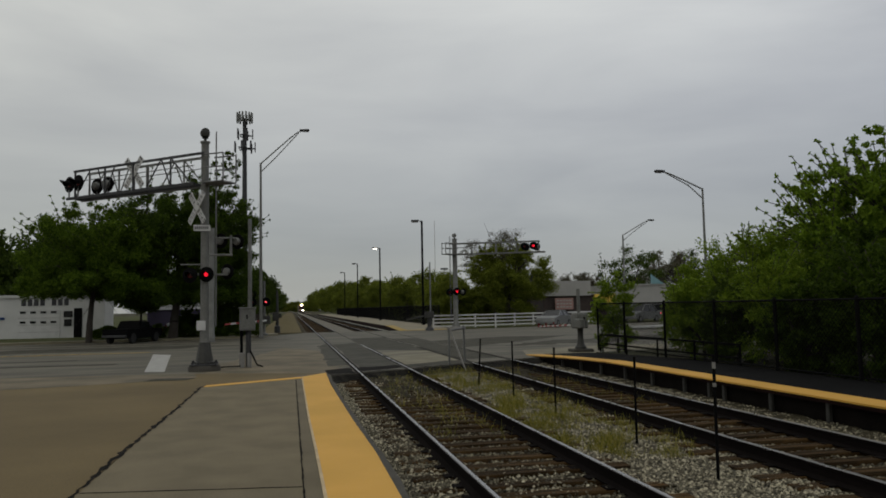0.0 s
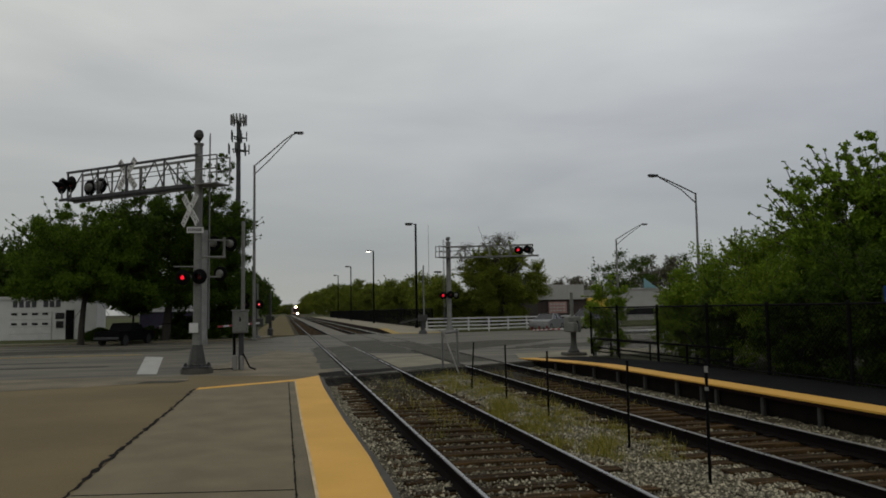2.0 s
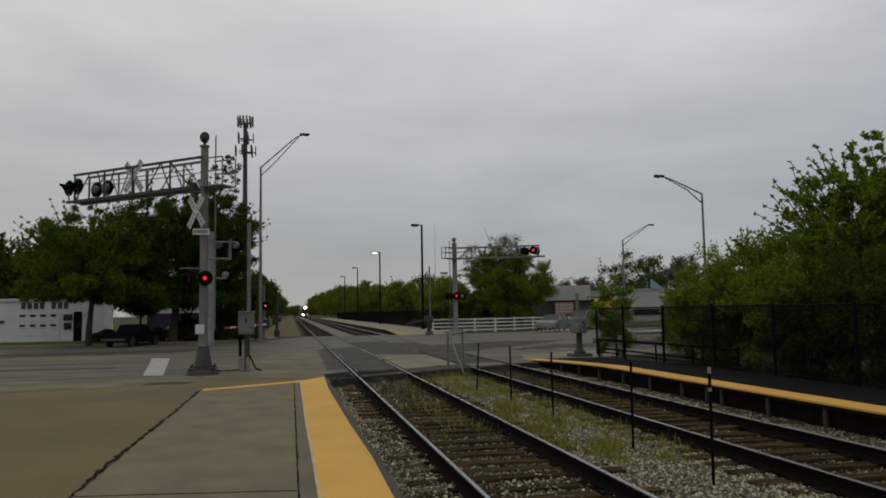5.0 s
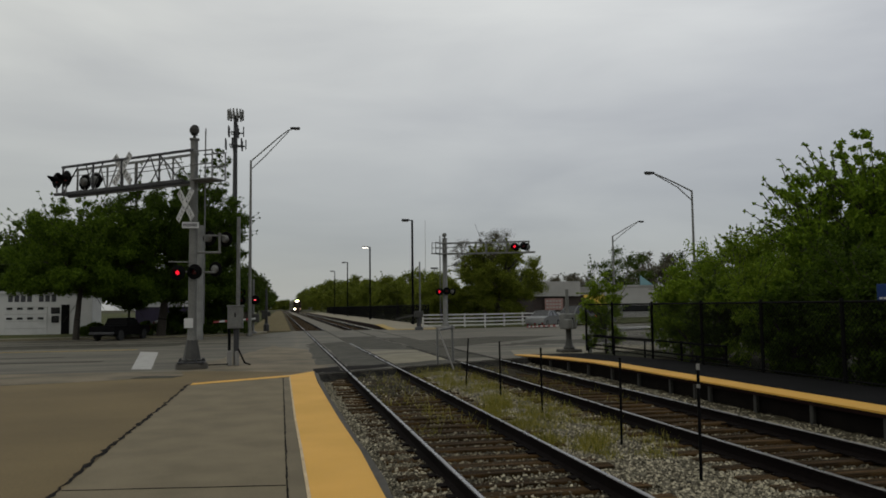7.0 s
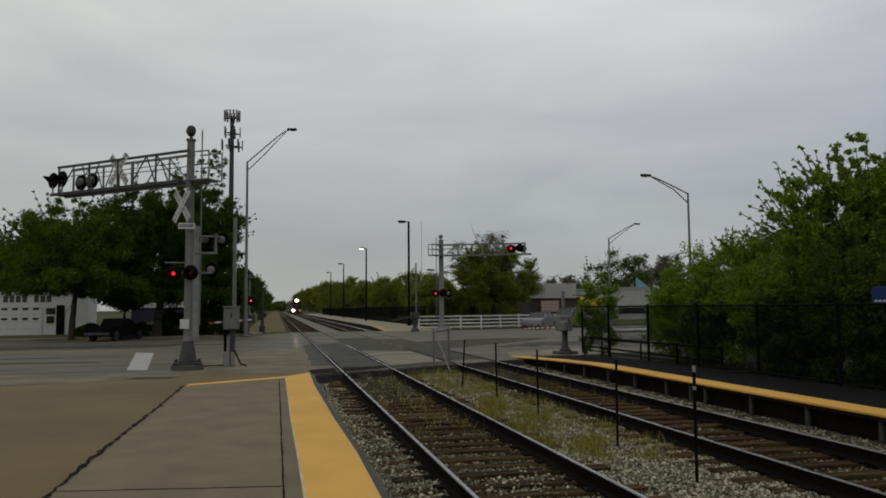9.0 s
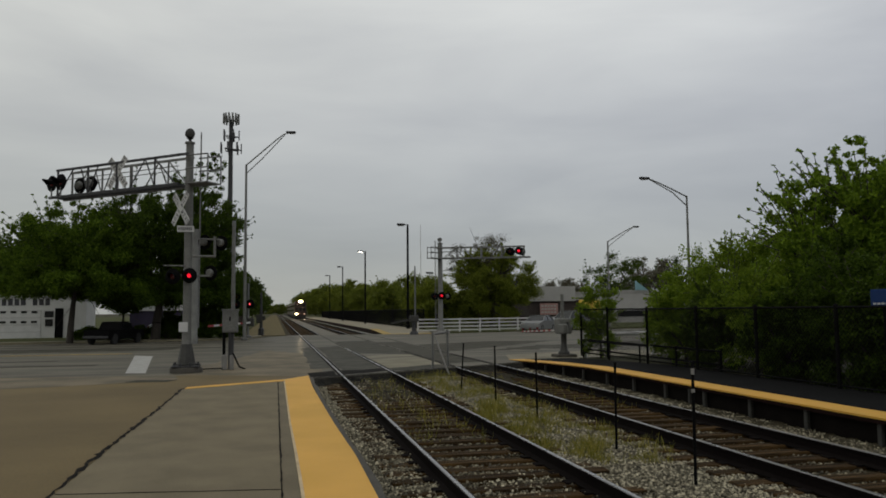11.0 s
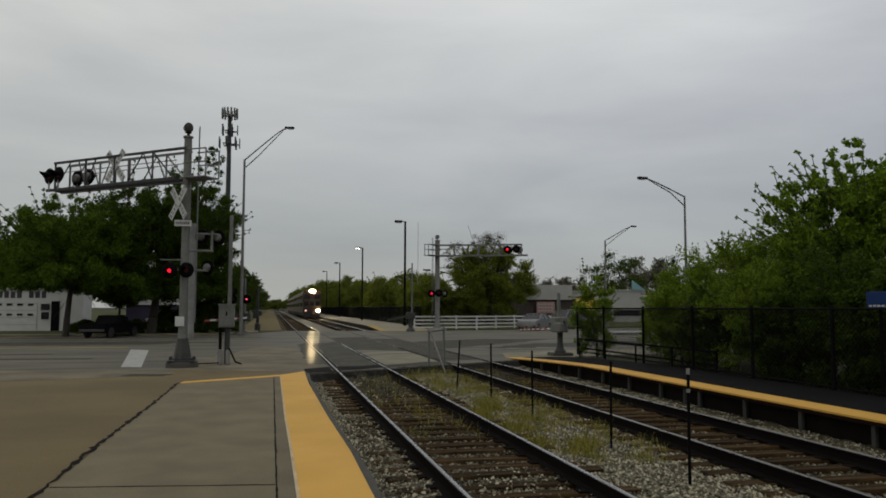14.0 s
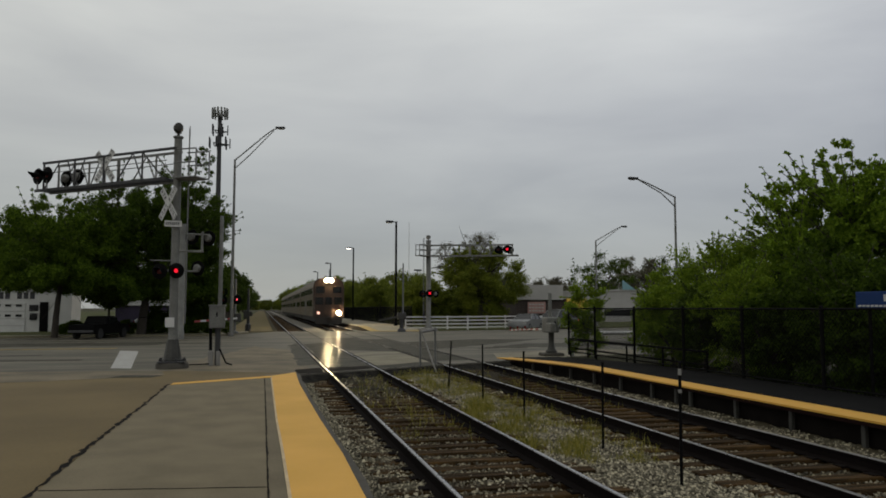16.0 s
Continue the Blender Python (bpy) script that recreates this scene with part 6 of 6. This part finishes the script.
for k in range(5):
    y0 = k * (CAR_L + 0.5)
    car = new("coach")
    car.parent = train
    car.matrix_basis = pose(0, y0, 0)
    part("body", Geo().prism(car_outline(CAR_W / 2), 0.25 if k == 0 else 0, CAR_L), "stainless", car, "brushed stainless body", smooth=False)
    g = Geo()
    for s in (-1, 1):
        for i in range(9):
            z = 1.05 + i * 0.085
            g.box(s * 1.525 - 0.012, 0.6, z, s * 1.525 + 0.012, CAR_L - 0.3, z + 0.04)
        for i in range(5):
            z = 2.72 + i * 0.07
            g.box(s * 1.525 - 0.012, 0.6, z, s * 1.525 + 0.012, CAR_L - 0.3, z + 0.035)
    part("corrugation", g, "stainless", car, smooth=False)
    for s in (-1, 1):
        for z0, me in ((1.95, PANE[0]), (3.2, PANE[1])):
            for i in range(14):
                if z0 < 2.5 and i in (6, 7):
                    continue
                wd = new("window", me)
                wd.parent = car
                wd.matrix_basis = pose(s * 1.53, 1.3 + i * 1.72, z0)
        part("side_door", Geo().box(s * 1.53 - 0.015, 11.8, 0.98, s * 1.53 + 0.015, 14.0, 2.9), "alu", car, smooth=False)
    part("roof", Geo().prism([(-1.3, 4.47), (-1.05, 4.66), (-0.53, 4.77), (0.53, 4.77), (1.05, 4.66), (1.3, 4.47), (0.5, 4.6), (-0.5, 4.6)], 0.3, CAR_L), "roof_dark", car, "sooty dark roof", smooth=False)
    part("underframe", Geo().box(-1.3, 0.8, 0.45, 1.3, CAR_L - 0.8, FLOOR), "train_dark", car, smooth=False)
    for yb in (3.6, CAR_L - 3.6):
        bg = Geo().box(-1.15, yb - 1.7, 0.42, -0.95, yb + 1.7, 0.72, 0.04).box(0.95, yb - 1.7, 0.42, 1.15, yb + 1.7, 0.72, 0.04)
        part("bogie", bg, "train_dark", car, smooth=False)
        for dy in (-1.25, 1.25):
            part("wheelset", Geo().tube((-0.80, yb + dy, 0.46), (-0.68, yb + dy, 0.46), 0.46, n=18).tube((0.68, yb + dy, 0.46), (0.80, yb + dy, 0.46), 0.46, n=18).tube((-0.7, yb + dy, 0.46), (0.7, yb + dy, 0.46), 0.09, n=8), "train_dark", car)
# cab front, looking along local -y
front = new("cab_front")
front.parent = train
w = CAR_W / 2
part("front_wall", Geo().prism([(x * 0.985, z if z > 1 else 0.85) for x, z in car_outline(w)], 0.0, 0.26), "train_front", front, "reddish cab end wall, shadow put into its colour", smooth=False)
part("end_door", Geo().box(-0.45, -0.03, 1.0, 0.45, 0.0, 3.0, 0.02), "train_front", front, smooth=False)
for x0, x1, y0 in ((-1.3, -0.55, -0.02), (0.55, 1.3, -0.02), (-0.32, 0.32, -0.05)):
    part("windscreen", Geo().box(x0, y0, 2.12, x1, y0 + 0.02, 2.83), "glass", front, "dark windscreen", smooth=False)
part("upper_window", Geo().box(-1.25, -0.02, 3.25, -0.4, 0, 3.9), "glass", front, smooth=False)
part("upper_window", Geo().box(0.4, -0.02, 3.25, 1.25, 0, 3.9), "glass", front, smooth=False)
part("pilot", Geo().prism([(-1.35, 0.9), (-1.25, 0.2), (1.25, 0.2), (1.35, 0.9)], -0.25, 0.1), "train_dark", front, smooth=False)
part("coupler", Geo().box(-0.18, -0.7, 0.72, 0.18, 0.0, 1.0, 0.04), "train_dark", front, smooth=False)
part("handrail", Geo().tube((-1.42, -0.06, 1.1), (-1.42, -0.06, 2.4), 0.02, n=6).tube((1.42, -0.06, 1.1), (1.42, -0.06, 2.4), 0.02, n=6), "steel", front)
part("headlight_housing", Geo().box(-0.42, -0.10, 4.28, 0.42, 0.05, 4.72, 0.04), "black", front, smooth=False)
for s in (-1, 1):
    part("headlight", Geo().lathe([(0.19, 0), (0.185, 0.03), (0.1, 0.05), (0.01, 0.055)], 16, pose(s * 0.205, -0.10, 4.5, 90)), "head_on", front, "lit headlight")
    part("ditch_housing", Geo().tube((s * 1.0, 0.02, 1.3), (s * 1.0, -0.12, 1.3), 0.17, n=16), "black", front)
    part("ditch_light", Geo().lathe([(0.14, 0), (0.135, 0.02), (0.01, 0.03)], 16, pose(s * 1.0, -0.12, 1.3, 90)), "ditch_dim", front, "resting ditch light")
ditch = part("bright_ditch_light", Geo().lathe([(0.175, 0.03), (0.17, 0.05), (0.01, 0.07)], 16, pose(0, 0, 0, 90)), "ditch_on", front, "bright ditch light", at=pose(1.0, -0.12, 1.3))
part("horn", Geo().tube((0.1, 0.6, 4.7), (0.1, 0.6, 5.6), 0.04, n=8).tube((-0.35, 0.5, 4.75), (-0.35, 0.1, 4.85), 0.05, 0.1, n=8), "steel_dark", front, "roof aerial and horn")

# ---- ties, stones and weeds ----
tie_mesh = [Geo().box(-1.3, -0.115, -0.36, 1.3, 0.115, -0.168, 0.015).mesh("tie", mats_of("tie")) for _ in range(3)]
for k, me in enumerate(tie_mesh):
    for v in me.vertices:
        v.co.z += 0.008 * noise.noise(v.co * 3 + Vector((k * 7, 0, 0)))
rng = np.random.default_rng(21)
for cx, last in ((TRACK_A, 21.6), (TRACK_B, 23.6)):
    bed = thing("track", pose(0, 0, 0), "timber-sleepered railway track in ballast", "track", kind="structure")
    y = -4.0
    i = 0
    while y < last:
        t = new("tie", tie_mesh[i % 3])
        t.parent = bed
        t.matrix_basis = pose(cx + rng.normal() * 0.025, y + rng.normal() * 0.025, rng.normal() * 0.006, 0, rng.normal() * 0.3, rng.normal() * 0.7)
        y += 0.51
        i += 1
    g = Geo()
    y = 60.4
    while y < 200:
        g.box(cx - 1.3, y, -0.3, cx + 1.3, y + 0.23, -0.165)
        y += 0.51
    part("far_ties", g, "tie", bed, "weathered far timber sleepers", smooth=False, kind="stuff")
    g = Geo()
    for s in (-1, 1):
        y = -4.0
        while y < last:
            for dx in (-0.11, 0.11):
                g.box(cx + s * HALF + dx - 0.06, y - 0.08, -0.172, cx + s * HALF + dx + 0.06, y + 0.08, -0.152)
            y += 0.51
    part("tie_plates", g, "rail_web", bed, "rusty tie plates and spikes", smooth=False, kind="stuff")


def scatter(name, pts, size, m, label, category):
    """Small angular stones, each a squashed and turned eight-sided lump."""
    n = len(pts)
    base = np.array([(1, 0.8, -0.5), (-0.9, 1, -0.5), (-1, -0.8, -0.5), (0.9, -1, -0.5), (0.5, 0.15, 0.75), (-0.5, -0.1, 0.6)], float)
    f0 = np.array([(0, 1, 5), (0, 5, 4), (2, 3, 4), (2, 4, 5), (3, 0, 4), (1, 2, 5)])
    s = size * (0.5 + rng.random((n, 1, 1)) * 0.9)
    v = base[None] * s * (0.6 + 0.6 * rng.random((n, 6, 3)))
    a = rng.random(n) * math.tau
    b = rng.normal(size=n) * 0.35
    ca, sa, cb, sb = np.cos(a)[:, None], np.sin(a)[:, None], np.cos(b)[:, None], np.sin(b)[:, None]
    x, y, z = v[..., 0], v[..., 1], v[..., 2]
    y, z = y * cb - z * sb, y * sb + z * cb
    x, y = x * ca - y * sa, x * sa + y * ca
    co = np.stack([x, y, z], -1) + pts[:, None, :]
    f = (f0[None] + (np.arange(n) * 6)[:, None, None]).reshape(-1, 3)
    ob = new(name, bulk(name, co.reshape(-1, 3), f, m))
    return tagged(ob, label, category, kind="stuff")


def spread(n, x0, x1, y0, y1, z, power=1.0):
    t = rng.random(n) ** power
    y = y0 + (y1 - y0) * t
    x = x0 + (x1 - x0) * rng.random(n)
    ok = y < 20.7 + (x - 0.9) * 0.57
    lift = np.array([noise.noise(Vector((a * 2.2, b * 1.6, 8))) for a, b in zip(x, y)])  # stones lie thicker in places
    return np.stack([x, y, z + 0.02 * rng.random(n) + 0.035 * np.clip(lift, -0.2, 0.7)], -1)[ok]


scatter("ballast_stones", np.concatenate([spread(9000, 0.98, 8.3, -5, 4.5, -0.21, 1.0), spread(38000, 0.98, 1.85, 3, 22, -0.215, 1.5), spread(700, 2.0, 3.25, 15.5, 21.8, -0.175, 1.0), spread(58000, 3.45, 5.5, 4, 23, -0.20, 1.3), spread(20000, 7.2, 8.38, 5, 25, -0.20, 1.1), spread(3000, 0.98, 1.82, 3, 14, -0.18, 1.2), spread(1400, 1.95, 3.3, 3, 9, -0.18, 1.2)]), 0.016, "stone_mix", "loose grey crushed stones of the track bed", "ballast")
scatter("ballast_stones", np.concatenate([spread(19000, 1.95, 3.3, 3, 22, -0.212, 1.4), spread(12000, 5.7, 7.0, 5, 24, -0.222, 1.2)]), 0.017, "stone_soil", "soiled brownish crushed stones between the rails", "ballast")

sheet("track_soil", worn([(2.0, 15.6), (2.25, 17.6), (2.5, 16.3), (2.7, 18.2), (2.95, 16.8), (3.25, 18.3), (3.25, 22.6), (2.0, 22.0)], 0.2, 0.3), -0.172, "soil", "dark fine soil covering the ties near the road", "soil", h=0.008)
sheet("track_soil", worn([(5.72, 18.6), (6.0, 20.4), (6.3, 19.0), (6.6, 21.3), (6.98, 19.8), (6.98, 25.4), (5.72, 24.6)], 0.2, 0.3), -0.172, "soil", "dark fine soil covering the ties near the road", "soil", h=0.008)

# weeds between the tracks
pts = np.concatenate([spread(15000, 3.6, 5.3, 9.0, 22.8, -0.18, 1.0), spread(5000, 3.5, 4.6, 9.5, 15, -0.18, 1.0), spread(1800, 2.0, 3.2, 11, 21.5, -0.18), spread(900, 5.8, 7.0, 14, 23, -0.18)])
keep = np.array([noise.noise(Vector((p[0] * 2.0, p[1] * 1.3, 3))) > -0.12 + 0.35 * rng.random() for p in pts])
pts = pts[keep]
n = len(pts)
h = 0.03 + 0.19 * rng.random(n) ** 2.5
a = rng.random(n) * math.tau
wv = np.stack([np.cos(a), np.sin(a), np.zeros(n)], -1) * 0.0045
lean = np.stack([rng.normal(size=n) * 0.06, rng.normal(size=n) * 0.06, h], -1)
co = np.stack([pts - wv, pts + wv, pts + lean + wv * 0.3, pts + lean - wv * 0.3], 1).reshape(-1, 3)
ob = new("weeds", bulk("weeds", co, np.arange(4 * n).reshape(-1, 4), "weed"))
tagged(ob, "dry yellow-green weeds growing in the ballast", "weeds", kind="stuff")


# ---- what moves ----
def motions():
    # train: 25.2 m/s along its track
    walk(train, [(t, pose(TRACK_B, 76.5 + 25.4 * (16 - t), 0)) for t in (0, 4, 8, 12, 16)])
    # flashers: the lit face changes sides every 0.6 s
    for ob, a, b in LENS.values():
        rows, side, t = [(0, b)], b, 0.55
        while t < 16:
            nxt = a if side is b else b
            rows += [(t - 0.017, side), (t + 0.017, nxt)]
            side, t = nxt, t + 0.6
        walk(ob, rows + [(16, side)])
    # ditch lights: the bright one changes sides every second
    L_, R_ = pose(-1.0, -0.12, 1.3), pose(1.0, -0.12, 1.3)
    rows, side, t = [(0, R_)], R_, 0.25
    while t < 16:
        nxt = L_ if side is R_ else R_
        rows += [(t - 0.017, side), (t + 0.017, nxt)]
        side, t = nxt, t + 1.0
    walk(ditch, rows + [(16, side)])
    # car behind the bushes comes up the road towards the crossing
    walk(drive, [(0, pose(84, 78, -0.012, 0, 0, 208)), (8, pose(58, 64.5, -0.012, 0, 0, 208)), (14, pose(38.5, 54.2, -0.012, 0, 0, 208)), (16, pose(32.5, 51, -0.012, 0, 0, 208))])
    # white car rolls up behind the waiting one and stops
    walk(arriving, [(0, pose(32, 67, -0.012, 0, 0, 212)), (2, pose(25.9, 63.2, -0.012, 0, 0, 212)), (3.2, pose(24.6, 62.4, -0.012, 0, 0, 212)), (16, pose(24.6, 62.4, -0.012, 0, 0, 212))])


motions()
